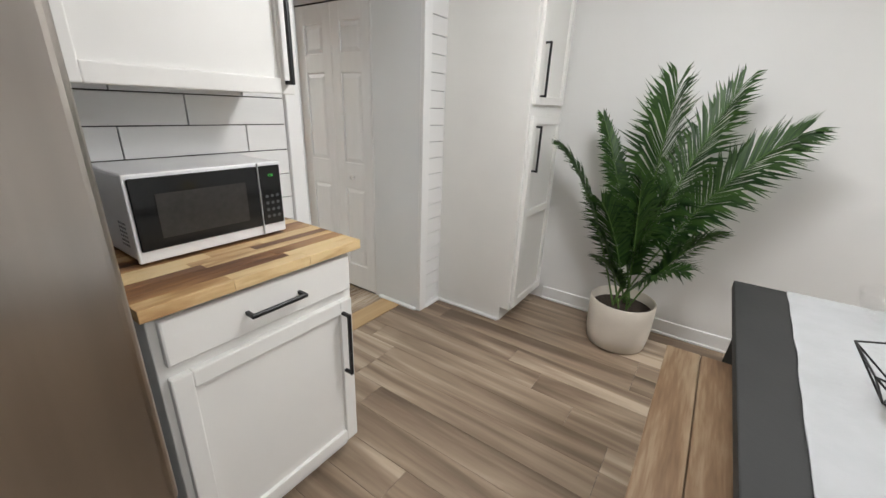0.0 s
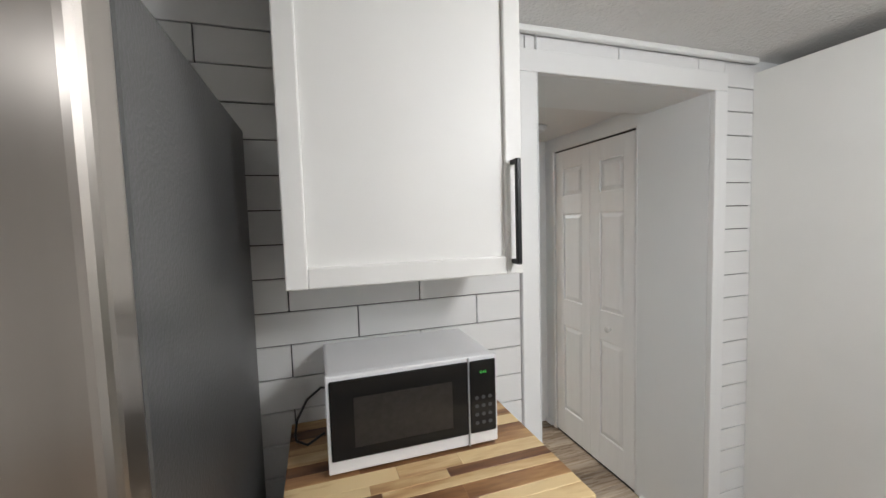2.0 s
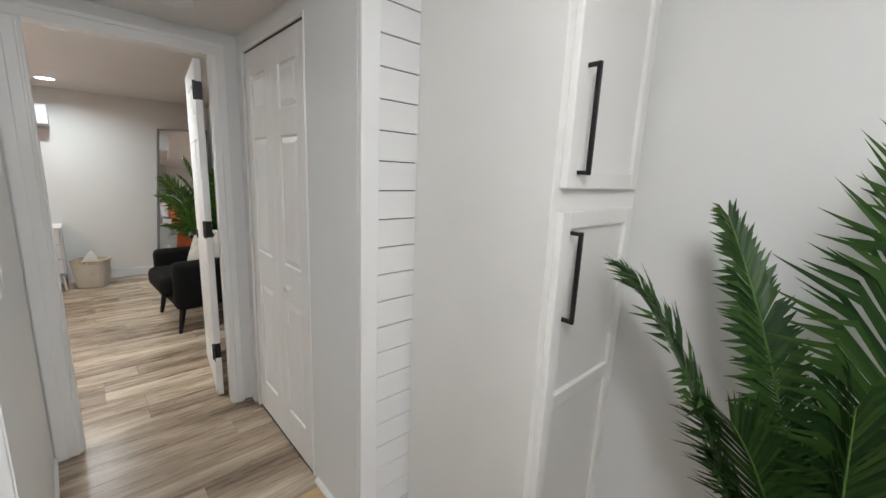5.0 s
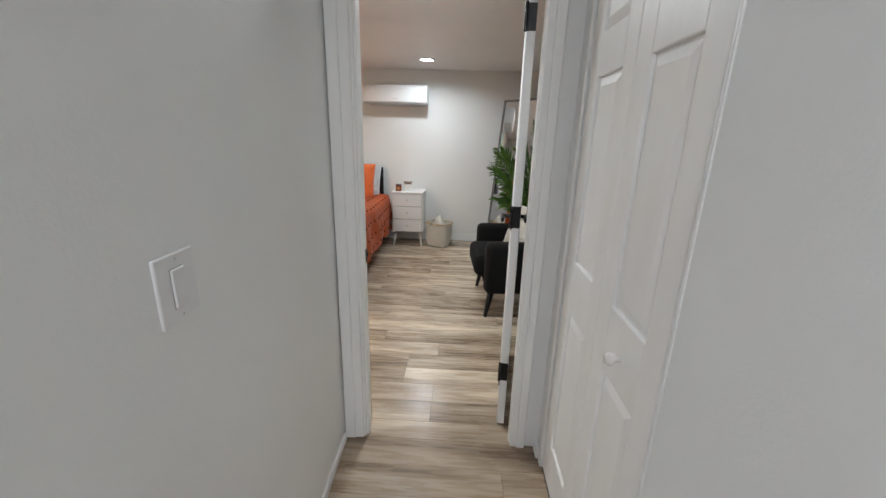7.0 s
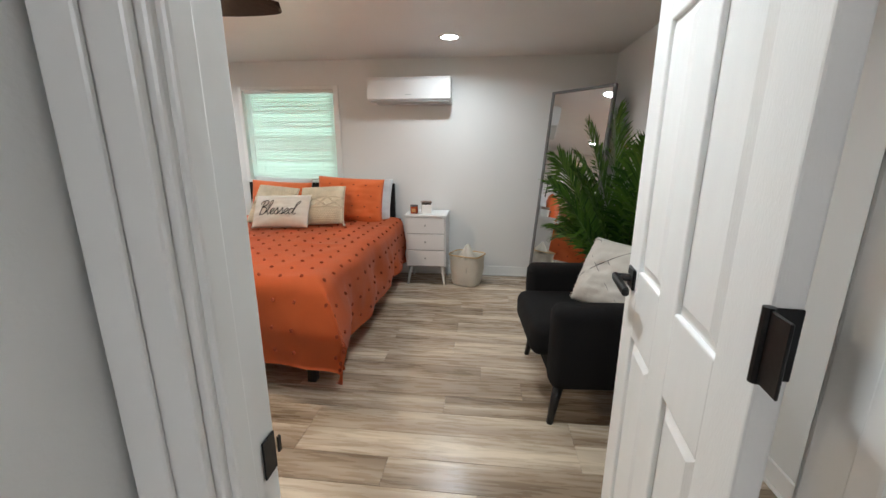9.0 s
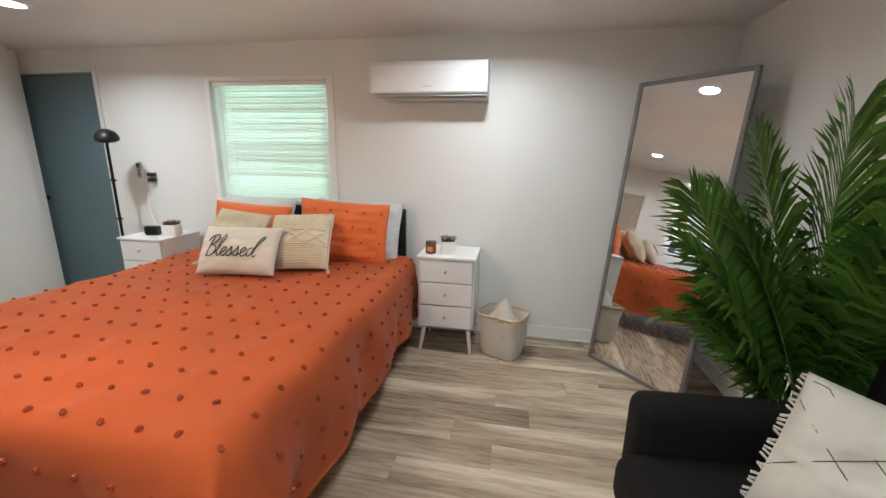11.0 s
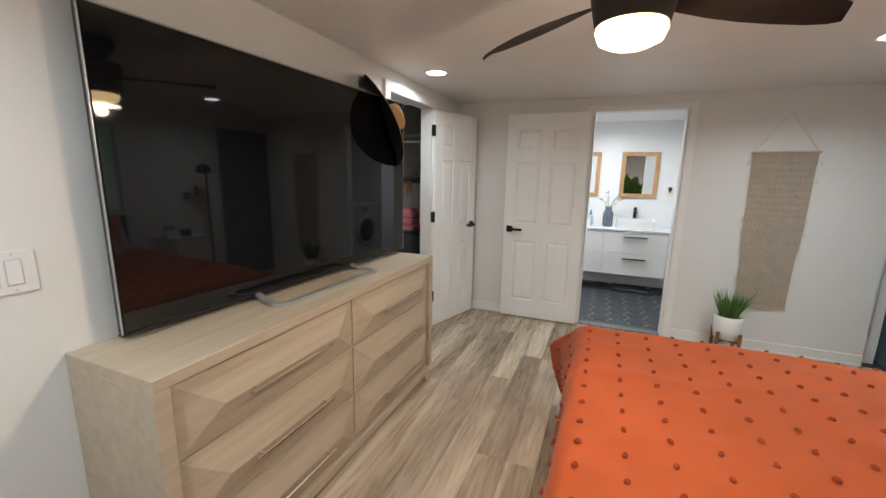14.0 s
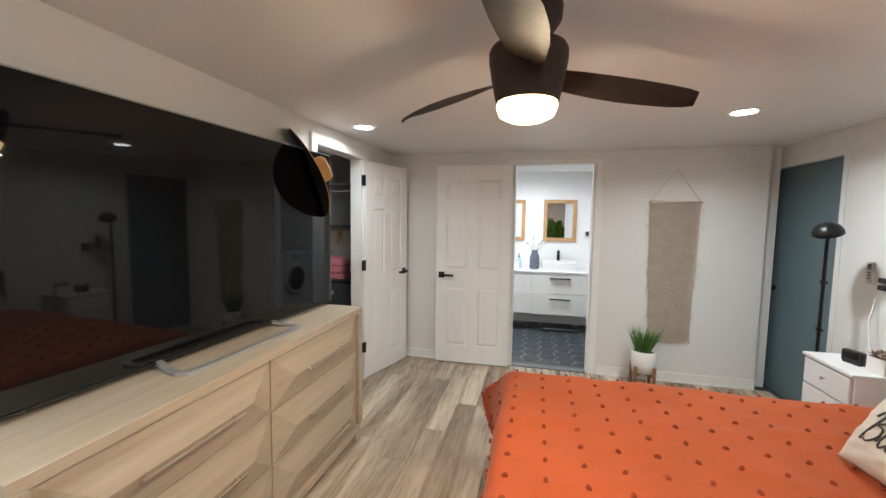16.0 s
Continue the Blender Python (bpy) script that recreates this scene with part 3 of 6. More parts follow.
def leaf(parent, w, h, cols, rows=ROWS6, th=0.035, material=DOORP, x0=0.0):
    """A moulded panel leaf along x from x0, standing on z = 0.008, with each raised panel as its own piece."""
    body = part("leaf", solid((x0 + 0.01, x0 + w - 0.01, -th / 2 + 0.011, th / 2 - 0.011, 0.02, h - 0.01)), material, parent)
    xs = [x0] + [x for c in cols for x in (x0 + c[0], x0 + c[1])] + [x0 + w]
    for a, b in zip(xs[::2], xs[1::2]):
        part("stile", solid((a, b, -th / 2, th / 2, 0.008, h), bevel=0.004, seg=2), material, body)
    zs = [0.008] + [z for r in rows for z in r] + [h]
    for c in cols:
        for a, b in zip(zs[::2], zs[1::2]):
            part("rail", solid((x0 + c[0] - 0.002, x0 + c[1] + 0.002, -th / 2 + 0.0005, th / 2 - 0.0005, a, b), bevel=0.004, seg=2), material, body)
    for c in cols:
        for r in rows:
            part("panel", raised_panel(x0 + c[0] + 0.006, x0 + c[1] - 0.006, r[0] + 0.006, r[1] - 0.006, th), material, body)
    return body


def lever(parent, x, z, th, flip=1):
    for s in (-1, 1):
        bm = solid((x - 0.03, x + 0.03, s * th / 2, s * (th / 2 + 0.008), z - 0.03, z + 0.03), bevel=0.004)
        tube([(x, s * (th / 2 + 0.004), z), (x, s * (th / 2 + 0.045), z)], 0.011, 10, bm)
        box(bm, x - 0.012 + min(0, flip * 0.115), x + 0.012 + max(0, flip * 0.115), s * (th / 2 + 0.036), s * (th / 2 + 0.052), z - 0.011, z + 0.011, bevel=0.004)
        part("lever_handle", bm, BLACK, parent, "matt black lever handle")


def hinge(parent, z, th, side):
    """Two plates: one on the edge of the leaf, one on the jamb beside it, with a knuckle between."""
    bm = solid((-0.004, 0.0, -th / 2 + 0.001, th / 2, z - 0.046, z + 0.046), bevel=0.0015)
    box(bm, -0.05, -0.010, side * (th / 2 + 0.001), side * (th / 2 + 0.005), z - 0.046, z + 0.046, bevel=0.0015)
    tube([(-0.006, side * (th / 2 + 0.004), z - 0.048), (-0.006, side * (th / 2 + 0.004), z + 0.048)], 0.007, 10, bm)
    part("hinge", bm, BLACK, parent, "black butt hinge")


def panel_door(name, label, x, y, rz, w, h, th=0.035, hinge_side=1, lever_z=0.93):
    d = thing(name, label, "door", x, y, 0, rz, "white panel doors", "structure")
    m = w / 2
    leaf(d, w, h, ((0.105, m - 0.05), (m + 0.05, w - 0.105)), th=th)
    lever(d, w - 0.06, lever_z, th, -1)
    for z in (0.30, 1.04, 1.785) if hinge_side else ():
        hinge(d, z, th, hinge_side)
    return d


panel_door("door_bedroom", "open white six-panel bedroom door with black lever handle", -3.512, 2.460, 173.3, 0.655, 1.945, hinge_side=1)
panel_door("door_closet", "open white six-panel closet door standing near the corner", -3.497, -1.378, 253, 0.63, 1.96, hinge_side=-1)
panel_door("door_bathroom", "white six-panel bathroom door folded back against the wall", -4.745, -2.008, 1, 0.74, 1.985, hinge_side=0, lever_z=0.90)
_b = thing("door_folding", "white folding closet door in two panelled leaves", "door", -3.262, 2.635, 0, 0, "", "structure")
leaf(_b, 0.355, 1.955, ((0.085, 0.275),), th=0.03)
leaf(_b, 0.355, 1.955, ((0.082, 0.272),), th=0.03, x0=0.3565)
_k = lathe([(0.009, 0), (0.009, 0.012), (0.016, 0.018), (0.018, 0.026), (0.012, 0.034), (0.0, 0.036)], 16)
bmesh.ops.transform(_k, matrix=pose(0.53, -0.015, 0.865, 90), verts=_k.verts)
part("knob", _k, CERAM, _b, "small round white knob", True)
_b2 = thing("door_track", "dark metal track above the folding door", "door track", 0, 0, 0, 0, "", "structure")
part("track", solid((-3.262, -2.545, 2.622, 2.65, 1.957, 1.964)), BLACK, _b2)
_bd = thing("door_blue", "closed flat slate-blue painted exterior door", "door", -7.06, -2.24, 0, 90, "", "structure")
part("leaf", solid((0.0, 0.818, -0.02, 0.02, 0.006, 1.93), bevel=0.002), BLUED, _bd)
_b = bmesh.new()
tube([(0.06, -0.045, 0.9), (0.06, -0.02, 0.9)], 0.022, 14, _b)
part("door_knob", _b, BLACK, _bd, "black door knob")
_st = thing("strike_plate", "black strike plate on the hall door jamb", "strike plate", -3.47, 1.829, 0.86)
part("plate", solid((-0.014, 0.014, 0, 0.003, -0.029, 0.029), bevel=0.001), BLACK, _st)
part("latch_lip", solid((-0.026, -0.02, 0.001, 0.004, -0.012, 0.012)), BLACK, _st)
_st = thing("strike_plate", "dark strike plate on the bathroom door jamb", "strike plate", -5.499, -2.09, 0.90)
part("plate", solid((0, 0.003, -0.02, 0.02, -0.03, 0.03), bevel=0.001), GREYW, _st)

# ---- window ----
_w = thing("window_1", "white sash window behind lowered horizontal blinds", "window", -7.0, 0.115, 0.965, 0, "", "structure")
_f = solid((-0.11, -0.07, -0.475, -0.44, 0, 0.88), (-0.11, -0.07, 0.44, 0.475, 0, 0.88), (-0.11, -0.07, -0.44, 0.44, 0, 0.035), (-0.11, -0.07, -0.44, 0.44, 0.845, 0.88), (-0.105, -0.07, -0.44, 0.44, 0.41, 0.45), bevel=0.003)
part("window_frame", _f, TRIM, _w)
for z0, z1 in ((0.035, 0.41), (0.45, 0.845)):
    p = part("pane", solid((-0.092, -0.088, -0.44, 0.44, z0, z1)), GLASS, _w)
    p.visible_shadow = False
_bl = thing("window_blind", "lowered white horizontal slat blind, slightly open", "blind", -7.0, 0.115, 0.965)
part("head_rail", solid((-0.040, -0.002, -0.465, 0.465, 0.85, 0.878), bevel=0.003), TRIM, _bl)
part("bottom_rail", solid((-0.035, -0.008, -0.46, 0.46, 0.008, 0.02), bevel=0.003), TRIM, _bl)
_sl = bpy.data.meshes.new("slat")
_bm = bmesh.new()
for i in range(4):
    a = -0.0125 + 0.0083 * i
    z = 0.0022 * (1 - (i - 1.5) ** 2 / 2.25)
    for y in (-0.46, 0.46):
        _bm.verts.new((a, y, z))
_bm.verts.ensure_lookup_table()
for i in range(3):
    _bm.faces.new([_bm.verts[k] for k in (2 * i, 2 * i + 1, 2 * i + 3, 2 * i + 2)])
bmesh.ops.solidify(_bm, geom=_bm.faces[:], thickness=0.0007)
_bm.to_mesh(_sl)
_bm.free()
_sl.materials.append(SLAT)
for i in range(39):
    ob = new("slat", _sl)
    ob.parent = _bl
    ob.matrix_basis = pose(-0.020, 0, 0.03 + i * 0.0212, 0, 57, 0)
for y in (-0.32, 0.32):
    part("ladder_cord", tube([(-0.010, y, 0.01), (-0.010, y, 0.86)], 0.0012, 5), TRIM, _bl)
part("tilt_wand", tube([(-0.002, -0.40, 0.85), (0.002, -0.40, 0.14)], 0.003, 6), WHITEP, _bl)

# ---- kitchen ----


def bar_handle(parent, p0, p1, out, r=0.006):
    """A square black bar pull between two feet; out: how far it stands off, as a vector."""
    p0, p1, out = Vector(p0), Vector(p1), Vector(out)
    bm = bmesh.new()
    lo, hi = p0 + out, p1 + out
    a = Vector([min(x, y) for x, y in zip(lo, hi)]) - Vector((r, r, r))
    b = Vector([max(x, y) for x, y in zip(lo, hi)]) + Vector((r, r, r))
    box(bm, a.x, b.x, a.y, b.y, a.z, b.z, bevel=0.002)
    for p in (p0, p1):
        q = p + out
        a = Vector([min(x, y) for x, y in zip(p, q)]) - Vector((r, r, r)) * 0.9
        b = Vector([max(x, y) for x, y in zip(p, q)]) + Vector((r, r, r)) * 0.9
        box(bm, a.x, b.x, a.y, b.y, a.z, b.z, bevel=0.001)
    return part("handle", bm, BLACK, parent, "matt black bar handle")


def shaker(name, parent, x0, x1, y0, y1, z0, z1, rail=0.055, material=CABW, mid=None):
    """A framed door facing +x with a recessed panel."""
    runs = [(x0, x1, y0, y0 + rail, z0, z1), (x0, x1, y1 - rail, y1, z0, z1), (x0, x1 - 0.0005, y0 + rail - 0.001, y1 - rail + 0.001, z0, z0 + rail), (x0, x1 - 0.0005, y0 + rail - 0.001, y1 - rail + 0.001, z1 - rail, z1)]
    if mid:
        runs.append((x0, x1 - 0.0005, y0 + rail - 0.001, y1 - rail + 0.001, mid - rail / 2, mid + rail / 2))
    d = part(name, solid((x0 + 0.002, x1 - 0.013, y0 + rail - 0.006, y1 - rail + 0.006, z0 + rail - 0.006, z1 - rail + 0.006)), material, parent)
    for i, r in enumerate(runs):
        part("stile" if i < 2 else "rail", solid(r, bevel=0.004, seg=2), material, d)
    return d


_c = thing("base_cabinet", "white painted base cabinet with one drawer and one framed door", "cabinet", -1.60, 1.25, 0)
_b = solid((-0.53, -0.02, -0.30, 0.302, 0.09, 0.886), bevel=0.002)
box(_b, -0.53, -0.075, -0.298, 0.300, 0.0, 0.09)
part("body", _b, CABW, _c)
part("toe_board", solid((-0.075, -0.068, -0.298, 0.29, 0.0, 0.088)), TRIM, _c)
_d = part("drawer_front", solid((-0.02, 0.003, -0.282, 0.285, 0.744, 0.868), bevel=0.006, seg=2), CABW, _c)
bar_handle(_d, (0.003, -0.080, 0.808), (0.003, 0.083, 0.808), (0.032, 0, 0))
_d = shaker("door", _c, -0.02, 0.003, -0.284, 0.287, 0.10, 0.71, 0.05)
bar_handle(_d, (0.003, 0.245, 0.43), (0.003, 0.245, 0.665), (0.032, 0, 0))
# butcher-block worktop from staves
_wt = thing("worktop", "oiled acacia butcher-block worktop with mixed light and dark staves", "worktop", -1.60, 1.25, 0.887)
part("core", solid((-0.535, 0.012, -0.312, 0.318, 0, 0.024), bevel=0.003), ACACIA, _wt)
_r = random.Random(5)
_x, _it = -0.54, []
while _x < 0.018:
    _w2 = min(_r.choice((0.034, 0.042, 0.05)), 0.02 - _x)
    if 0.02 - (_x + _w2) < 0.015:
        _w2 = 0.02 - _x
    _y = -0.318
    while _y < 0.322:
        _l = _r.uniform(0.12, 0.42)
        if 0.323 - (_y + _l) < 0.07:
            _l = 0.323 - _y
        _it.append((_x + 0.0002, _x + _w2 - 0.0002, _y, _y + _l - 0.0003, 0.001, 0.032))
        _y += _l
    _x += _w2
pieces("stave", _it, ACACIA, _wt, 0.0008)

_u = thing("upper_cabinet", "white painted wall cabinet with one framed door", "cabinet", -1.835, 1.25, 1.37)
part("body", solid((-0.309, -0.02, -0.285, 0.30, 0.004, 0.79), bevel=0.002), CABW, _u)
_d = shaker("door", _u, -0.02, 0.005, -0.291, 0.297, 0, 0.765, 0.048)
bar_handle(_d, (0.005, 0.268, 0.035), (0.005, 0.268, 0.29), (0.03, 0, 0), 0.0065)

# shiplap boards in running bond
_sw = structure("wall_shiplap", solid((-2.1542, -2.1535, -1.0, 1.712, 0, 2.146), (-2.1542, -2.1535, 2.69, 2.86, 0, 2.146), (-2.1542, -2.1535, 1.712, 2.69, 2.095, 2.146)), GROOVE, "white shiplap boards in running bond with dark joints")
_it = []
_rows = int(2.15 / 0.0999) + 1
for i in range(_rows):
    z0 = max(0.0, 0.045 + (i - 1) * 0.0999) + 0.0018
    z1 = min(2.146, 0.045 + i * 0.0999) - 0.0018
    if z1 - z0 < 0.02:
        continue
    _it.append((-2.1535, -2.144, 2.691, 2.90, z0, z1))
    off = -0.058 if i % 2 else 0.142
    z0, z1 = (z0 + 0.016 if i else z0), min(2.146 - 0.0018, z1 + 0.016)
    k = -4
    while True:
        y0, y1 = 1.0 + off + 0.4 * k, 1.0 + off + 0.4 * (k + 1)
        k += 1
        if y0 > 2.86:
            break
        for lo, hi, zl in ((-1.0, 1.712, 0), (1.712, 2.69, 2.095)):
            a, b, c = max(y0, lo) + 0.0018, min(y1, hi) - 0.0018, max(z0, zl)
            if b - a > 0.015 and z1 - c > 0.01:
                _it.append((-2.1535, -2.144, a, b, c, z1))
PIECES_SHIP = (_it, _sw)

# refrigerator
_fr = thing("refrigerator", "stainless steel bottom-freezer refrigerator with dark grey sides", "refrigerator", -1.305, 0.41, 0)
part("body", solid((-0.80, -0.075, -0.445, 0.445, 0.03, 1.775), bevel=0.006, seg=2), STEELD, _fr)
part("door", solid((-0.07, 0.0, -0.445, 0.450, 0.66, 1.78), bevel=0.016, seg=4), STEEL, _fr, "stainless steel refrigerator door")
part("freezer_drawer", solid((-0.07, 0.0, -0.445, 0.450, 0.06, 0.645), bevel=0.016, seg=4), STEEL, _fr, "stainless steel freezer drawer")
part("hinge_cover", solid((-0.14, -0.01, 0.33, 0.44, 1.776, 1.795), bevel=0.005, seg=2), STEELD, _fr)
part("gasket", solid((-0.077, -0.068, -0.43, 0.43, 0.05, 1.76)), BLACKP, _fr)
for y in (-0.4, 0.4):
    part("foot", lathe([(0.02, 0), (0.02, 0.035)], 12), BLACKP, _fr).location = (-0.12, y, 0)
_h = tube([(0.0, -0.38, 0.80), (0.05, -0.38, 0.82), (0.05, -0.38, 1.58), (0.0, -0.38, 1.60)], 0.011, 10)
part("door_handle", _h, STEEL, _fr, "steel bar handle")
_h = tube([(0.0, -0.36, 0.57), (0.05, -0.35, 0.57), (0.05, 0.35, 0.57), (0.0, 0.36, 0.57)], 0.011, 10)
part("drawer_handle", _h, STEEL, _fr, "steel bar handle")

# microwave
_m = thing("microwave", "small white countertop microwave with black glass door", "microwave", -1.83, 1.247, 0.919, 0)
_m.scale.z = 0.93
_b = solid((-0.285, -0.018, -0.215, 0.215, 0.014, 0.262), bevel=0.008, seg=2)
part("housing", _b, WHITEP, _m)
part("front_frame", solid((-0.018, -0.002, -0.217, 0.217, 0.010, 0.264), bevel=0.004, seg=2), WHITEP, _m)
_d = part("door", solid((-0.002, 0.004, -0.209, 0.133, 0.045, 0.252), bevel=0.003), SMOKE, _m, "black glass door")
part("window", solid((0.004, 0.0048, -0.155, 0.09, 0.075, 0.205), bevel=0.0003), OVENW, _d, "dark perforated window")
part("panel_gap", solid((-0.001, 0.0045, 0.1335, 0.1365, 0.012, 0.262)), SILVER, _m)
_p = part("control_panel", solid((-0.002, 0.004, 0.138, 0.211, 0.045, 0.252), bevel=0.003), SMOKE, _m)
for i in range(4):
    for j in range(3):
        _n = lathe([(0.0055, 0), (0.0055, 0.0008)], 12)
        bmesh.ops.transform(_n, matrix=pose(0.004, 0.156 + 0.0185 * j, 0.075 + 0.024 * i, 0, 90, 0), verts=_n.verts)
        part("button", _n, DGREY, _p)
_t = bpy.data.curves.new("clock", "FONT")
_t.body, _t.size, _t.align_x = "0:05", 0.0105, "CENTER"
_tm = new("clock_digits", _t)
_me = bpy.data.meshes.new_from_object(_tm.evaluated_get(bpy.context.evaluated_depsgraph_get()))
bpy.data.objects.remove(_tm)
_me.materials.append(DIGIT)
_tm = new("clock_digits", _me)
_tm.parent = _p
_tm.matrix_basis = pose(0.0046, 0.175, 0.216, 90, 0, 90)
for i in range(6):
    for j in range(4):
        part("vent_hole", solid((-0.10 + 0.013 * j, -0.094 + 0.013 * j, -0.2158, -0.2148, 0.05 + 0.013 * i, 0.056 + 0.013 * i)), DGREY, _m)
for x, y in ((-0.26, -0.18), (-0.26, 0.18), (-0.05, -0.18), (-0.05, 0.18)):
    part("foot", lathe([(0.012, 0), (0.012, 0.015)], 10), BLACKP, _m).location = (x, y, 0)
_pc = thing("power_cord", "thin black power cord behind the microwave", "power cord", -2.06, 1.03, 0.923)
part("cord", tube([(-0.055, 0.02, 0.10), (-0.045, -0.01, 0.11), (-0.02, -0.05, 0.09), (-0.01, -0.078, 0.04), (0.0, -0.085, 0.004), (0.03, -0.08, 0.0), (0.06, -0.05, 0.0), (0.05, -0.005, 0.02)], 0.0035, 6), BLACKP, _pc, "", True)

# tall pantry
_p = thing("pantry_cabinet", "tall white pantry cabinet with two framed doors", "cabinet", -1.55, 2.86, 0)
_b = solid((-0.5935, -0.022, 0.0, 0.53, 0.10, 2.11), bevel=0.001)
box(_b, -0.592, -0.085, 0.001, 0.53, 0, 0.10)
part("body", _b, CABW, _p)
_d = shaker("upper_door", _p, -0.022, 0.0, 0.03, 0.485, 1.385, 2.09, 0.05)
bar_handle(_d, (0.0, 0.20 - 0.12, 1.43), (0.0, 0.20 - 0.12, 1.70), (0.03, 0, 0))
_d = shaker("lower_door", _p, -0.022, 0.0, 0.03, 0.485, 0.11, 1.325, 0.05, mid=0.74)
bar_handle(_d, (0.0, 0.08, 1.012), (0.0, 0.08, 1.265), (0.03, 0, 0))


# ---- plants ----


def frond(parent, base, tip, rise, n=34, leaflet=0.19, width=0.011, seed=0, droop=0.25, bare=0.35, turn=0.0, material=None):
    """One feather palm leaf: a bent stalk with paired narrow leaflets."""
    rnd = random.Random(seed)
    a, b = Vector(base), Vector(tip)
    mid = (a + b) / 2 + Vector((0, 0, rise))
    f = lambda s: a * (1 - s) ** 2 + mid * 2 * s * (1 - s) + b * s * s
    st = part("stalk", tube([f(i / 14) for i in range(15)], 0.006, 6, taper=0.0015), STEM, parent)
    bm = bmesh.new()
    for i in range(n):
        s = bare + (1 - bare) * (i + 0.5) / n
        p = f(s)
        d = (f(min(1, s + 0.02)) - f(s - 0.02)).normalized()
        side = d.cross(Vector((0, 0, 1)))
        side = side.normalized() if side.length > 0.05 else Vector((1, 0, 0))
        side = Matrix.Rotation(turn, 3, d) @ side
        up = side.cross(d)
        u = (s - bare) / (1 - bare)
        ln = leaflet * (0.45 + 1.1 * math.sin(math.pi * min(1, 0.12 + 0.8 * u))) * 0.72 * rnd.uniform(0.85, 1.12)
        for sg in (-1, 1):
            w = (side * sg * (0.95 - 0.45 * u) + d * (0.55 + 0.75 * u) + up * rnd.uniform(0.0, 0.3)).normalized()
            q1 = p + w * ln * 0.5
            q2 = p + w * ln + Vector((0, 0, -droop * ln * rnd.uniform(0.5, 1.2)))
            k = d * width * rnd.uniform(0.8, 1.2)
            v = [bm.verts.new(x) for x in (p - k * 0.3, p + k * 0.3, q1 + k * 0.6 - up * 0.003, q1 - k * 0.6, q2)]
            bm.faces.new(v[:4])
            bm.faces.new((v[3], v[2], v[4]))
    part("foliage", bm, material, st)
    return st


def potted_palm(name, label, x, y, r, h, fronds, seed, group, material, width):
    p = thing(name, label, "plant", x, y, 0, 0, group)
    prof = [(r * 0.80, 0.0), (r * 0.90, 0.012), (r * 0.97, h * 0.3), (r * 1.0, h * 0.7), (r * 1.0, h * 0.985), (r * 0.98, h), (r * 0.93, h * 0.985), (r * 0.93, h * 0.8)]
    part("pot", lathe(prof, 40), POTC, p, "cream cotton-rope planter", True)
    part("soil", lathe([(r * 0.93, h * 0.80), (r * 0.4, h * 0.83), (0, h * 0.84)], 24), SOIL, p)
    rnd = random.Random(seed)
    for i, (dx, dy, z, rise, lf, *turn) in enumerate(fronds):
        a = rnd.uniform(0, 6.28)
        b = (0.05 * math.cos(a), 0.05 * math.sin(a), h * 0.78)
        ln = math.sqrt(dx * dx + dy * dy + (z - b[2]) ** 2)
        frond(p, b, (dx, dy, z), rise, int(40 + 38 * ln), lf * 1.15, width, seed * 50 + i, 0.30, 0.28, radians(turn[0]) if turn else rnd.uniform(-0.9, 0.9), material)
    return p


potted_palm("potted_palm", "tall green artificial palm in a cream fabric planter", -0.935, 3.10, 0.185, 0.30, [
    (0.04, -0.02, 1.50, 0.10, 0.28, 20), (0.30, 0.0, 1.50, 0.16, 0.22, 50), (0.56, -0.04, 1.30, 0.28, 0.22, 55), (-0.49, -0.05, 1.15, 0.27, 0.19), (-0.30, 0.02, 1.34, 0.20, 0.11),
    (0.36, -0.10, 0.80, 0.16, 0.15), (-0.20, -0.10, 0.88, 0.16, 0.18), (0.10, -0.06, 0.95, 0.10, 0.18),
    (0.26, -0.16, 0.60, 0.12, 0.18), (-0.14, -0.12, 0.55, 0.08, 0.14), (-0.02, -0.08, 1.0, 0.06, 0.22), (-0.22, -0.05, 0.72, 0.14, 0.15)], 3, "potted palms", LEAF, 0.0135)
potted_palm("potted_palm", "tall green artificial palm behind the armchair", -5.56, 3.01, 0.165, 0.30, [
    (-0.10, -0.28, 1.40, 0.12, 0.20, 15), (-0.30, -0.28, 1.22, 0.24, 0.19, 30), (0.16, -0.20, 1.44, 0.12, 0.24), (0.38, -0.10, 1.28, 0.20, 0.22), (-0.34, -0.36, 0.66, 0.34, 0.15),
    (0.05, -0.36, 1.12, 0.20, 0.22), (0.28, 0.05, 1.1, 0.2, 0.20), (0.0, 0.1, 1.34, 0.12, 0.22), (-0.12, -0.34, 0.82, 0.15, 0.18),
    (-0.12, -0.44, 1.22, 0.18, 0.21, 60), (0.06, -0.50, 1.06, 0.20, 0.20, -25), (-0.22, -0.20, 0.98, 0.22, 0.16, 40), (-0.06, -0.46, 0.78, 0.20, 0.16, 20)], 7, "potted palms", LEAFB, 0.016)

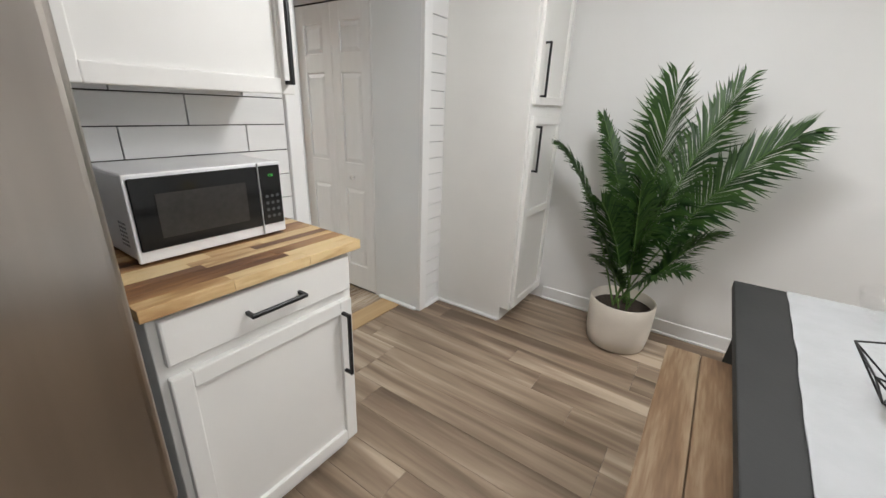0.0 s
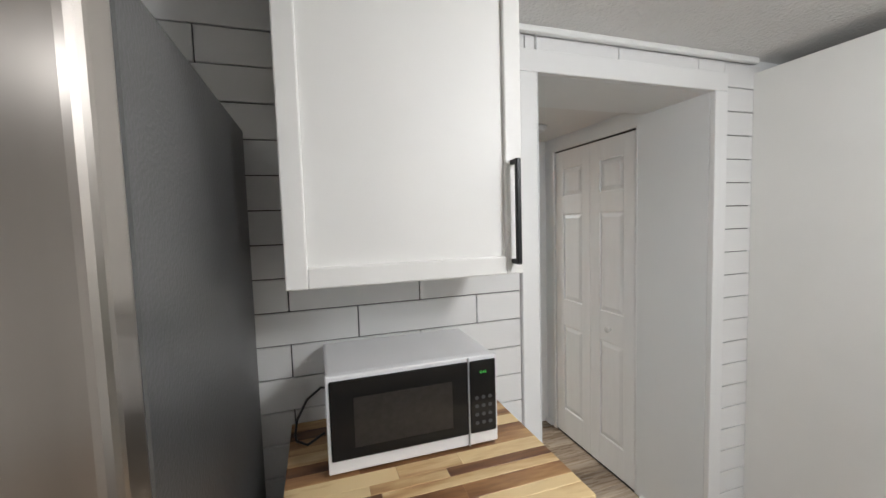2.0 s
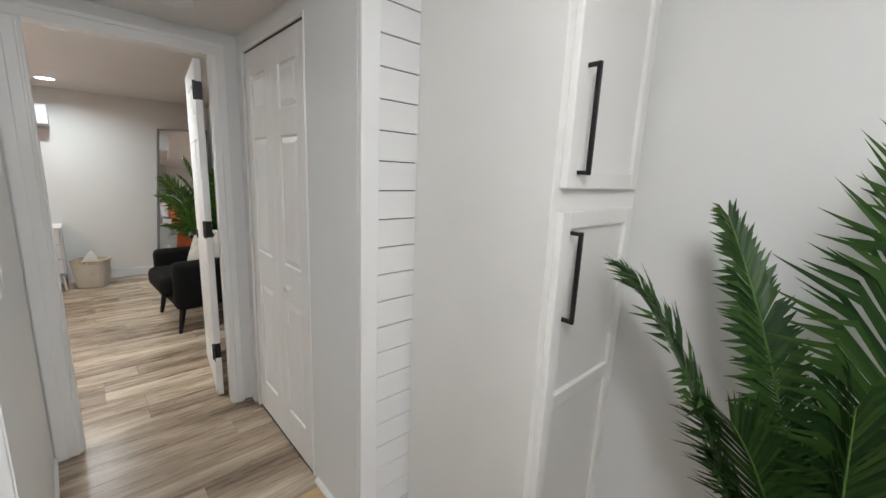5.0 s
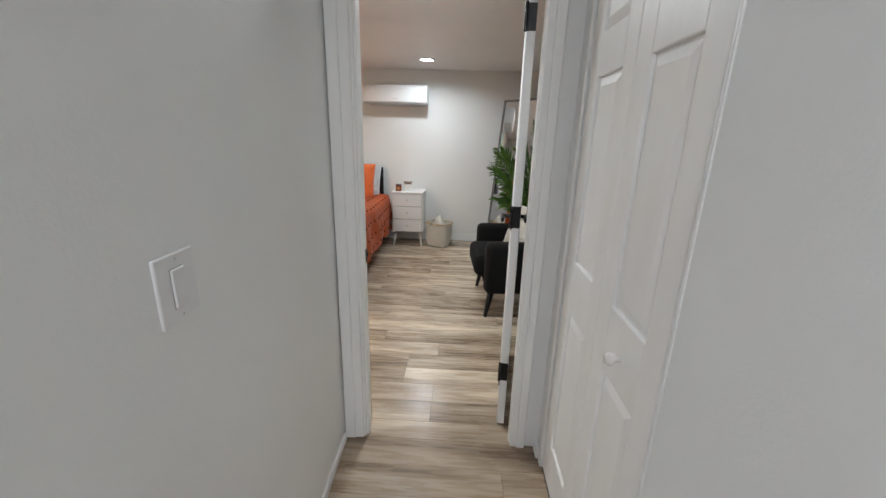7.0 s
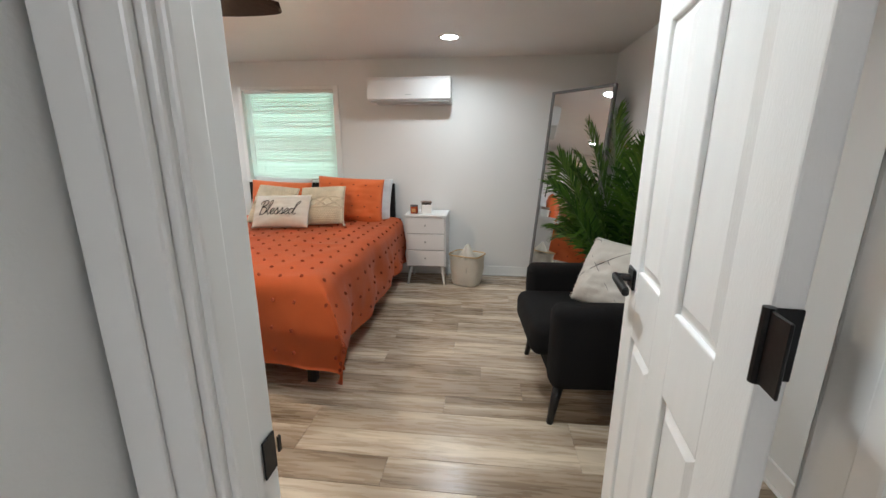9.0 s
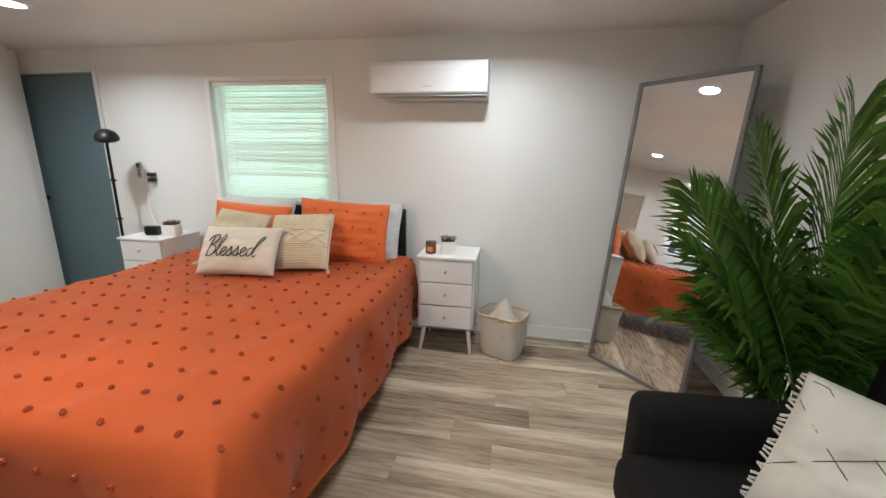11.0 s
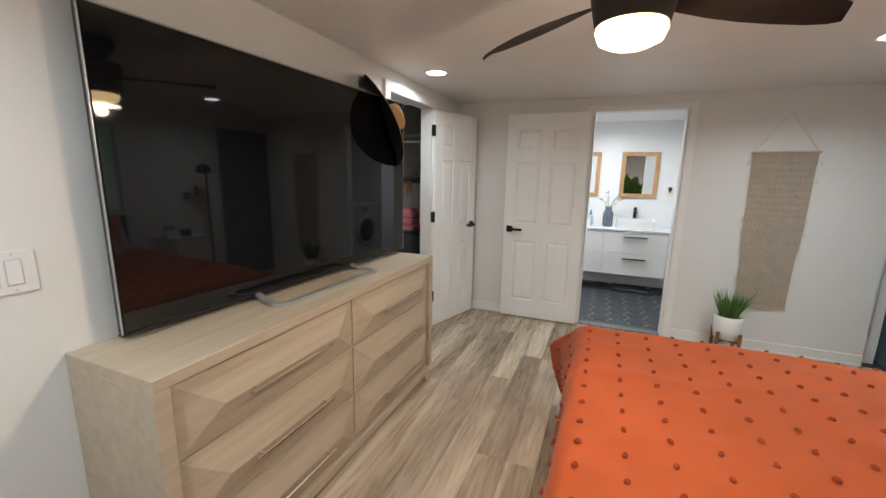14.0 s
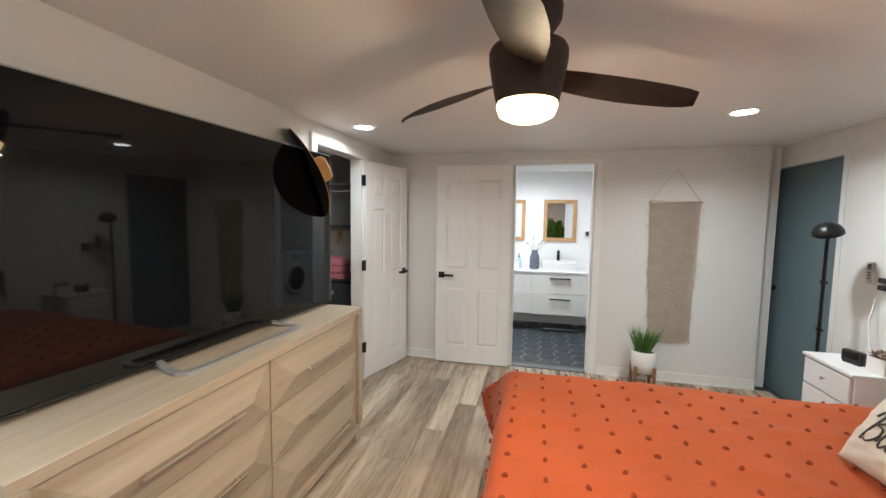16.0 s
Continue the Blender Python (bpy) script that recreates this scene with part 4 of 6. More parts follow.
# ---- dining corner ----
_t = thing("dining_table", "charcoal painted dining table with white woven top cover", "table", 0.0, 1.75, 0)
part("tabletop", solid((-0.49, 0.47, -0.80, 0.78, 0.712, 0.75), bevel=0.004, seg=2), TABLEB, _t)
for x in (-0.40, 0.38):
    for y in (-0.72, 0.70):
        part("leg", tube([(x, y, 0.712), (x + (0.05 if x > 0 else -0.05), y + (0.05 if y > 0 else -0.05), 0.0)], 0.035, 4, taper=0.026), TABLEB, _t)
part("apron", solid((-0.40, 0.38, -0.74, -0.715, 0.62, 0.711), (-0.40, 0.38, 0.69, 0.715, 0.62, 0.711)), TABLEB, _t)
_r2 = thing("table_cover", "white woven table cover lying on the table", "table cover", 0.0, 1.75, 0.7505)
_b = bmesh.new()
bmesh.ops.create_grid(_b, x_segments=40, y_segments=70, size=1, matrix=Matrix.Translation((0.07, -0.01, 0.004)) @ Matrix.Diagonal((0.395, 0.785, 1, 1)))
for v in _b.verts:
    v.co.z += 0.0008 * noise.noise(v.co * 9)
    if v.co.x < -0.3:
        v.co.x += 0.006 * noise.noise(Vector((0, v.co.y * 6, 0)))
for v in _b.verts:
    v.co.x += 0.055 * (v.co.y - 0.78) * (1 if v.co.x < 0 else 0)
bmesh.ops.solidify(_b, geom=_b.faces[:], thickness=0.004)
part("cloth", _b, CLOTH, _r2)
_bn = thing("bench", "rustic wooden plank bench with black legs", "bench", -0.50, 1.75, 0)
for x0, x1 in ((-0.15, -0.03), (-0.027, 0.12), (0.123, 0.24)):
    part("plank", solid((x0, x1, -0.68, 0.66, 0.412, 0.45), bevel=0.004, seg=2), BENCHW, _bn)
part("leg", solid((-0.12, 0.21, -0.55, -0.50, 0.36, 0.411), (-0.12, -0.08, -0.55, -0.50, 0, 0.36), (0.17, 0.21, -0.55, -0.50, 0, 0.36), bevel=0.002), BLACK, _bn)
part("leg", solid((-0.12, 0.21, 0.50, 0.55, 0.36, 0.411), (-0.12, -0.08, 0.50, 0.55, 0, 0.36), (0.17, 0.21, 0.50, 0.55, 0, 0.36), bevel=0.002), BLACK, _bn)
_wb = thing("wire_basket", "black geometric wire fruit basket on the table", "basket", -0.13, 1.86, 0.756)
_lo = [(0.09 * math.cos(a * math.pi / 3), 0.09 * math.sin(a * math.pi / 3), 0.004) for a in range(6)]
_hi = [(0.17 * math.cos((a + 0.5) * math.pi / 3), 0.17 * math.sin((a + 0.5) * math.pi / 3), 0.10) for a in range(6)]
for a in range(6):
    for p, q in ((_lo[a], _lo[(a + 1) % 6]), (_hi[a], _hi[(a + 1) % 6]), (_lo[a], _hi[a]), (_lo[(a + 1) % 6], _hi[a])):
        part("wire", tube([p, q], 0.0025, 6), BLACK, _wb)
for i, (x, y) in enumerate(((-0.04, -0.02), (0.04, 0.03))):
    _l = thing("lemon", "yellow lemon in the wire basket", "lemon", -0.13 + x, 1.86 + y, 0.792, 50 * i, "lemons", "", 90)
    part("fruit", lathe([(0.002, -0.042), (0.012, -0.036), (0.026, -0.02), (0.030, 0), (0.026, 0.02), (0.012, 0.036), (0.002, 0.044)], 18), LEMON, _l, "", True)
_g = thing("glass_bowl", "clear glass bowl on the table", "bowl", -0.10, 2.40, 0.755)
part("bowl", lathe([(0.03, 0), (0.035, 0.004), (0.075, 0.05), (0.085, 0.10), (0.082, 0.10), (0.072, 0.052), (0.03, 0.008), (0, 0.008)], 28, False), THIN, _g, "", True)

# framed picture on the far kitchen wall
_fp = thing("framed_picture", "landscape print in a rounded oak frame", "picture", 1.80, 1.30, 1.50, 90)
part("frame", solid((-0.36, -0.335, 0.0, 0.025, -0.25, 0.25), (0.335, 0.36, 0.0, 0.025, -0.25, 0.25), (-0.335, 0.335, 0.0, 0.0245, -0.25, -0.225), (-0.335, 0.335, 0.0, 0.0245, 0.225, 0.25), bevel=0.006, seg=2), OAKM, _fp)
_pr = part("print", solid((-0.335, 0.335, 0.004, 0.010, -0.225, 0.225)), mat("print_sky", (0.60, 0.62, 0.64), 0.5, 0, 0.08, 5), _fp)
part("dark_hill", prism([(-0.333, -0.19), (0.12, -0.19), (0.30, -0.02), (0.05, 0.08), (-0.333, 0.06)], 0.0105, 0.0115), mat("print_hill", (0.12, 0.09, 0.085), 0.6, 0, 0.3, 14), _pr).rotation_euler = (math.pi / 2, 0, math.pi)
part("pale_shore", solid((-0.333, 0.333, 0.0102, 0.0108, -0.224, -0.15)), mat("print_shore", (0.50, 0.42, 0.36), 0.6, 0, 0.1, 9), _pr)
_fp.matrix_world = Matrix.Translation((1.80, 1.30, 1.50)) @ Matrix.Rotation(radians(90), 4, "Z")

# ---- lamps in the ceilings ----


def downlight(x, y, z, group):
    d = thing("recessed_light", "round flush LED ceiling light, lit", "ceiling light", x, y, z, 0, group)
    part("trim_ring", lathe([(0.066, 0.0), (0.066, -0.006), (0.082, -0.008), (0.090, -0.002), (0.090, 0.0)], 32, False), TRIM, d, "white trim ring", True)
    part("lens", lathe([(0.068, -0.004), (0.05, -0.007), (0.0, -0.008)], 32), LED, d, "glowing lens", True)


for _x, _y, _w in BED_LIGHTS:
    downlight(_x, _y, BED_Z, "bedroom ceiling lights")
# Fittings for the added, unseen kitchen lamps.
for _x, _y, _w in UNSEEN_KIT_LIGHTS:
    downlight(_x, _y, KIT_Z, "kitchen ceiling lights")
for _x, _y in BATH_LIGHTS:
    downlight(_x, _y, BATH_Z, "bathroom ceiling lights")
# Invented body for the unseen dome lamp.
_v = thing("unseen_dome_light", "unseen dome ceiling light, added to light the kitchen", "ceiling light", DOME[0], DOME[1], KIT_Z)
part("base_ring", lathe([(0.15, 0), (0.15, -0.02), (0.14, -0.025)], 36), TRIM, _v, "", True)
part("diffuser", lathe([(0.14, -0.025), (0.13, -0.05), (0.09, -0.075), (0, -0.085)], 36), LED, _v, "glowing diffuser", True)
_v = thing("smoke_alarm", "round white smoke alarm on the hall ceiling", "smoke alarm", -3.0, 2.30, HALL_Z, 0, "", "", 180)
part("base", lathe([(0.072, 0), (0.072, 0.012), (0.068, 0.016)], 28), WHITEP, _v, "", True)
part("cover", lathe([(0.060, 0.016), (0.060, 0.026), (0.045, 0.034), (0, 0.036)], 28), WHITEP, _v, "", True)

# ---- switches ----


def switch(name, label, m, gangs):
    s = thing(name, label, "light switch")
    s.matrix_world = m
    w = 0.035 + 0.023 * (2 * gangs - 1) / 2 + 0.0005
    part("plate", solid((-w, w, -0.006, 0, -0.058, 0.058), bevel=0.003, seg=2), WHITEP, s)
    for i in range(gangs):
        x = (i - (gangs - 1) / 2) * 0.046
        part("rocker", solid((x - 0.016, x + 0.016, -0.010, -0.006, -0.033, 0.033), bevel=0.002), WHITEP, s)
        part("rocker_edge", solid((x - 0.017, x + 0.017, -0.0065, -0.0062, -0.0345, 0.0345)), LGREY, s)
        for z in (-0.048, 0.048):
            part("screw", solid((x - 0.002, x + 0.002, -0.0068, -0.006, z - 0.002, z + 0.002)), LGREY, s)
    return s


switch("light_switch", "white rocker light switch on the hall wall", pose(-2.465, 1.769, 1.115, 0, 0, 182.6), 1)
switch("light_switch", "white double rocker switch beside the dresser", pose(-3.49, 1.36, 1.143, 0, 0, -90), 2)
_rm = thing("wall_remote", "small white fan remote in its wall cradle", "remote control", -3.49, 1.447, 1.11, -90)
part("cradle", solid((-0.022, 0.022, -0.010, 0, -0.062, 0.055), bevel=0.009, seg=3), WHITEP, _rm)
part("remote", solid((-0.018, 0.018, -0.018, -0.010, -0.05, 0.062), bevel=0.003, seg=2), WHITEP, _rm)
part("button", solid((-0.008, 0.008, -0.0195, -0.018, 0.035, 0.05), bevel=0.0006), LGREY, _rm)
part("display", solid((-0.009, 0.009, -0.0195, -0.018, -0.012, 0.0), bevel=0.0006), BLACKP, _rm)

# ---- ceiling fan ----
_f = thing("ceiling_fan", "dark bronze three-blade ceiling fan with lit warm glass bowl", "ceiling fan", FAN[0], FAN[1], BED_Z)
part("canopy", lathe([(0.085, 0), (0.098, -0.012), (0.095, -0.05), (0.07, -0.085), (0.055, -0.095)], 36), BLADE, _f, "dark canopy", True)
part("collar", lathe([(0.05, -0.09), (0.05, -0.12)], 28), BLACK, _f, "", True)
part("motor_housing", lathe([(0.06, -0.112), (0.112, -0.128), (0.118, -0.14), (0.118, -0.165), (0.113, -0.168), (0.117, -0.171), (0.106, -0.235), (0.095, -0.285), (0.092, -0.288)], 36), BLADE, _f, "dark tapered housing", True)
part("light_bowl", lathe([(0.089, -0.284), (0.092, -0.30), (0.082, -0.325), (0.05, -0.340), (0, -0.345)], 36), FANGL, _f, "glowing frosted bowl", True)
for i, a in enumerate((206, 326, 86)):
    bm = bmesh.new()
    prof = [(0.09, 0.035), (0.16, 0.05), (0.26, 0.062), (0.36, 0.066), (0.46, 0.061), (0.55, 0.050), (0.595, 0.034), (0.615, 0.010)]
    top = []
    for r, w in prof:
        top.append([bm.verts.new((r, s * w + 0.015 * math.sin(r * 5), -0.205 - s * 0.016 - 0.05 * (r - 0.09))) for s in (-1, -0.4, 0.4, 1)])
    for p, q in zip(top, top[1:]):
        for k in range(3):
            bm.faces.new((p[k], q[k], q[k + 1], p[k + 1]))
    bmesh.ops.solidify(bm, geom=bm.faces[:], thickness=0.008)
    bmesh.ops.rotate(bm, matrix=Matrix.Rotation(radians(a), 3, "Z"), verts=bm.verts)
    part("blade", bm, BLADE, _f, "dark wood-grain blade")

# ---- air conditioner ----
_a = thing("air_conditioner", "white wall-mounted split air conditioner", "air conditioner", -7.0, 1.378, 1.674)
_b = bmesh.new()
_pr = [(0.004, 0.245), (0.16, 0.245), (0.185, 0.238), (0.198, 0.215), (0.200, 0.14), (0.198, 0.055), (0.19, 0.045), (0.004, 0.02)]
_e = [[_b.verts.new((x, y, z)) for x, z in _pr] for y in (-0.385, 0.385)]
_n = len(_pr)
for i in range(_n):
    _b.faces.new((_e[0][i], _e[0][(i + 1) % _n], _e[1][(i + 1) % _n], _e[1][i]))
_b.faces.new(_e[0][::-1]), _b.faces.new(_e[1])
bmesh.ops.recalc_face_normals(_b, faces=_b.faces)
part("body", _b, WHITEP, _a)
part("louver", solid((0.075, 0.165, -0.31, 0.375, 0.010, 0.028), bevel=0.006, seg=2), ACUNDER, _a, "closed air louver")
part("louver_gap", solid((0.09, 0.186, -0.36, 0.38, 0.030, 0.036)), ACUNDER, _a)
part("badge", solid((0.2, 0.2008, -0.03, 0.03, 0.085, 0.090)), SILVER, _a, "small silver badge")

# ---- television and dresser ----
_d = thing("dresser", "whitewashed oak six-drawer dresser with faceted fronts", "dresser", -3.512, 0.375, 0)
_b = solid((-0.372, 0.020, -0.89, 0.89, 0.845, 0.882), (-0.372, 0.020, -0.89, -0.845, 0.10, 0.845), (-0.372, 0.020, 0.845, 0.89, 0.10, 0.845), (-0.372, 0.020, -0.845, 0.845, 0.055, 0.10), bevel=0.002)
part("frame", _b, OAKD, _d)
part("back", solid((-0.345, -0.005, -0.845, 0.845, 0.10, 0.845)), OAKD, _d)
for y in (-0.84, 0.84):
    for x in (-0.34, -0.04):
        part("leg", solid((x - 0.025, x + 0.025, y - 0.03, y + 0.03, 0.0, 0.055), bevel=0.002), OAKD, _d)
for i in range(3):
    for j in range(2):
        y0, y1 = (-0.838, -0.006) if j == 0 else (0.006, 0.838)
        z0 = 0.108 + i * 0.246
        z1 = z0 + 0.240
        bm = bmesh.new()
        rim = [(-0.350, y0, z0), (-0.350, y1, z0), (-0.350, y1, z1), (-0.350, y0, z1)]
        base = [bm.verts.new((-0.30, y, z)) for _, y, z in rim]
        lip = [bm.verts.new(p) for p in rim]
        zr = z0 + 0.115
        r0, r1 = bm.verts.new((-0.382, y0 + 0.14, zr)), bm.verts.new((-0.382, y1 - 0.14, zr))
        for k in range(4):
            bm.faces.new((base[k], base[(k + 1) % 4], lip[(k + 1) % 4], lip[k]))
        bm.faces.new((lip[0], lip[1], r1, r0)), bm.faces.new((lip[2], lip[3], r0, r1)), bm.faces.new((lip[1], lip[2], r1)), bm.faces.new((lip[3], lip[0], r0))
        bmesh.ops.recalc_face_normals(bm, faces=bm.faces)
        dr = part("drawer", bm, OAKD, _d)
        yc = (y0 + y1) / 2
        bm = tube([(-0.410, yc - 0.20, zr), (-0.410, yc + 0.20, zr)], 0.0055, 10)
        for s in (-0.17, 0.17):
            tube([(-0.376, yc + s, zr), (-0.410, yc + s, zr)], 0.0045, 8, bm)
        part("handle", bm, NICKEL, dr, "brushed nickel bar handle")
_tv = thing("television", "large flat black television on a silver loop stand, switched off", "television", -3.612, 0.315, 0.883, -2.6)
part("panel", solid((0.0, 0.030, -0.838, 0.838, 0.027, 0.977), bevel=0.003), BLACKP, _tv)
part("screen", solid((-0.004, -0.0005, -0.834, 0.834, 0.036, 0.974)), SCREEN, _tv, "glossy black screen")
part("bezel", solid((-0.005, 0.004, -0.842, -0.8395, 0.025, 0.979), (-0.005, 0.004, 0.8395, 0.842, 0.025, 0.979), (-0.005, 0.006, -0.842, 0.842, 0.977, 0.981)), SILVER, _tv, "thin silver bezel")
part("bottom_bezel", solid((-0.006, 0.022, -0.842, 0.842, 0.020, 0.0275)), BLACKP, _tv)
part("rear_box", solid((0.03, 0.062, -0.45, 0.45, 0.08, 0.6), bevel=0.01), BLACKP, _tv)
_b = bmesh.new()
_pts = [(0.02, 0.345, 0.028), (-0.02, 0.350, 0.02), (-0.055, 0.362, 0.011), (-0.13, 0.375, 0.008), (-0.155, 0.36, 0.008), (-0.165, 0.33, 0.008), (-0.165, -0.26, 0.008), (-0.155, -0.29, 0.008), (-0.13, -0.305, 0.008), (-0.055, -0.292, 0.011), (-0.02, -0.28, 0.02), (0.02, -0.275, 0.028)]
_prev = None
for i, p in enumerate(_pts):
    p = Vector(p)
    d = (Vector(_pts[min(i + 1, len(_pts) - 1)]) - Vector(_pts[max(i - 1, 0)])).normalized()
    s = d.cross(Vector((0, 0, 1))).normalized() * 0.013
    ring = [_b.verts.new(p + s + Vector((0, 0, 0.006))), _b.verts.new(p - s + Vector((0, 0, 0.006))), _b.verts.new(p - s - Vector((0, 0, 0.008))), _b.verts.new(p + s - Vector((0, 0, 0.008)))]
    if _prev:
        for k in range(4):
            _b.faces.new((_prev[k], _prev[(k + 1) % 4], ring[(k + 1) % 4], ring[k]))
    else:
        _b.faces.new(ring[::-1])
    _prev = ring
_b.faces.new(_prev)
bmesh.ops.recalc_face_normals(_b, faces=_b.faces)
part("stand", _b, SILVER, _tv, "brushed silver loop stand")
_h = thing("sun_hat", "wide straw sun hat with black underside hung on the television corner", "hat")
_h.matrix_world = Matrix.Translation((-3.60, -0.375, 1.735)) @ Vector((-0.74, -0.56, 0.36)).to_track_quat("Z", "Y").to_matrix().to_4x4() @ Matrix.Rotation(radians(20), 4, "Z") @ Matrix.Diagonal((1.0, 1.0, 1, 1))
_b = lathe([(0.088, 0.006), (0.15, 0.010), (0.21, 0.016), (0.282, 0.008), (0.285, 0.004)], 44, False)
for v in _b.verts:
    a = math.atan2(v.co.y, v.co.x)
    v.co.z += 0.02 * (v.co.xy.length / 0.26) ** 2 * math.cos(2 * a)
part("brim", _b, STRAW, _h, "", True)
_b = lathe([(0.0, 0.0), (0.088, 0.002), (0.15, 0.006), (0.21, 0.012), (0.282, 0.004)], 44, False)
for v in _b.verts:
    a = math.atan2(v.co.y, v.co.x)
    v.co.z += 0.02 * (v.co.xy.length / 0.26) ** 2 * math.cos(2 * a)
part("underside", _b, FELT, _h, "black underside", True)
part("crown", lathe([(0.088, 0.006), (0.084, 0.06), (0.076, 0.105), (0.06, 0.118), (0.03, 0.112), (0, 0.108)], 36, False), STRAW, _h, "", True)
part("band", lathe([(0.0895, 0.012), (0.0875, 0.035)], 36, False), WALNUT, _h, "brown band", True)

# ---- bed ----
_bd = thing("bed", "queen bed on a black metal frame with low black headboard", "bed", -5.88, 0.45, 0)
part("frame", solid((-0.98, 0.98, -0.76, -0.72, 0.24, 0.29), (-0.98, 0.98, 0.72, 0.76, 0.24, 0.29), (-0.98, -0.94, -0.72, 0.72, 0.24, 0.29), (0.94, 0.98, -0.72, 0.72, 0.24, 0.29), (-0.94, 0.94, -0.02, 0.02, 0.25, 0.285), bevel=0.003), BLACK, _bd)
for i in range(9):
    x = -0.86 + i * 0.215
    part("slat", solid((x - 0.035, x + 0.035, -0.74, 0.74, 0.291, 0.305)), BLACK, _bd)
for x in (-0.95, 0.95):
    for y in (-0.72, 0.72):
        part("leg", solid((x - 0.025, x + 0.025, y - 0.025, y + 0.025, 0, 0.24), bevel=0.003), BLACK, _bd)
part("headboard", solid((-1.02, -0.985, -0.76, 0.76, 0.30, 0.95), (-1.02, -0.985, -0.76, -0.71, 0.0, 0.30), (-1.02, -0.985, 0.71, 0.76, 0.0, 0.30), bevel=0.006, seg=2), BLACK, _bd, "black upholstered headboard panel")
part("mattress", solid((-0.975, 0.975, -0.755, 0.755, 0.306, 0.585), bevel=0.04, seg=4), SHEET, _bd, "grey-white fitted sheet", True)


def comforter_height(u, v):
    r = 1 - abs(noise.noise(Vector((u * 1.7 + 0.6 * v, v * 2.3 - 0.5 * u, 21))))
    return 0.010 * noise.noise(Vector((u * 2.6, v * 2.6, 3))) + 0.007 * noise.noise(Vector((u * 7, v * 5, 8))) + 0.006 * max(0, r - 0.55) * noise.noise(Vector((u * 16, v * 13, 1))) + 0.010 * r ** 9


CX0, CX1, CY0, CY1, CTOP = -6.78, -4.912, -0.33, 1.23, 0.617


def drape(s, t):
    """s from head to foot past the edge, t across the bed; past the edges the cloth turns down and hangs in soft waves."""
    ex, ey = max(0.0, s - CX1), 0.0
    sy = 0
    if t > CY1:
        ey, sy = t - CY1, 1
    elif t < CY0:
        ey, sy = CY0 - t, -1
    R = 0.07

    def bend(e):
        if e <= 0:
            return 0.0, 0.0
        if e < R * math.pi / 2:
            return R * math.sin(e / R), R * (1 - math.cos(e / R))
        return R, R + e - R * math.pi / 2
    ox, dx = bend(ex)
    oy, dy = bend(ey)
    fall = max(dx, dy) + 0.2 * min(dx, dy)
    wave = 0.5 * math.sin(t * 6.5 + 1.3 * math.sin(t * 3)) if ex > ey else 0.5 * math.sin(s * 8 + 1.5 * math.sin(s * 3.3))
    k = min(1, fall / 0.25)
    corner = max(0.0, 1 - min(math.hypot(s - CX1 - 0.2, t - CY0 + 0.2), math.hypot(s - CX1 - 0.2, t - CY1 - 0.2)) / 0.5)
    flare = 0.04 * k + 0.042 * wave * k + 0.045 * k * noise.noise(Vector((s * 4.1, t * 4.1, 5))) + 0.012 * k * noise.noise(Vector((s * 11, t * 11, 2))) + 0.135 * k * corner
    x = min(s, CX1) + ox + (flare * (0.6 + 0.4 * corner) if ex > 0 else 0)
    y = min(max(t, CY0), CY1) + sy * (oy + (flare if ey > 0 else 0))
    z = CTOP - fall + comforter_height(s, t) * (1 if fall < 0.03 else 1 - 0.5 * k)
    return Vector((x, y, max(z, 0.05)))


_cf = thing("comforter", "rust-orange tufted comforter draped over the bed", "comforter", 0, 0, 0)
_b = bmesh.new()
NS, NT = 92, 96
SMAX, TMIN, TMAX = CX1 + 0.50, CY0 - 0.48, CY1 + 0.48
_g = []
for i in range(NS + 1):
    s = CX0 + (SMAX - CX0) * i / NS
    _g.append([_b.verts.new(drape(s, TMIN + (TMAX - TMIN) * j / NT)) for j in range(NT + 1)])
for i in range(NS):
    for j in range(NT):
        _b.faces.new((_g[i][j], _g[i + 1][j], _g[i + 1][j + 1], _g[i][j + 1]))
bmesh.ops.solidify(_b, geom=_b.faces[:], thickness=-0.018)
bmesh.ops.recalc_face_normals(_b, faces=_b.faces)
cloth = part("cloth", _b, RUST, _cf, "", True)
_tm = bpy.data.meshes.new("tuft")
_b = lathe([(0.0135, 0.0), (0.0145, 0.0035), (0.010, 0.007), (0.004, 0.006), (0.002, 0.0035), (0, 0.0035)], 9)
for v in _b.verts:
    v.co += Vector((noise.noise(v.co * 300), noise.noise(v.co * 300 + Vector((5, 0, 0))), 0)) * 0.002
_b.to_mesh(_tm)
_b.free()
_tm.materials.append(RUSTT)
_r = random.Random(11)
s = -4.905 - 14 * 0.1315
while s < SMAX - 0.03:
    t = 0.335 - 9 * 0.1185 + 0.012 * noise.noise(Vector((s * 3, 0, 2)))
    while t < TMAX - 0.03:
        a, b2, c = drape(s, t), drape(s + 0.01, t), drape(s, t + 0.01)
        nrm = (b2 - a).cross(c - a).normalized()
        ob = new("tuft", _tm)
        ob.parent = cloth
        ob.matrix_basis = Matrix.Translation(a + nrm * 0.001) @ nrm.to_track_quat("Z", "Y").to_matrix().to_4x4() @ Matrix.Rotation(_r.uniform(-0.3, 0.3), 4, "Z") @ Matrix.Diagonal((0.55, 0.80, 1.35, 1))
        t += 0.1185
    s += 0.1315


def puff(u, v):
    """How full a stuffed cushion is at u, v, from its middle (1) to its seam (0)."""
    return (max(0, 1 - abs(u) ** 3) * max(0, 1 - abs(v) ** 3)) ** 0.56


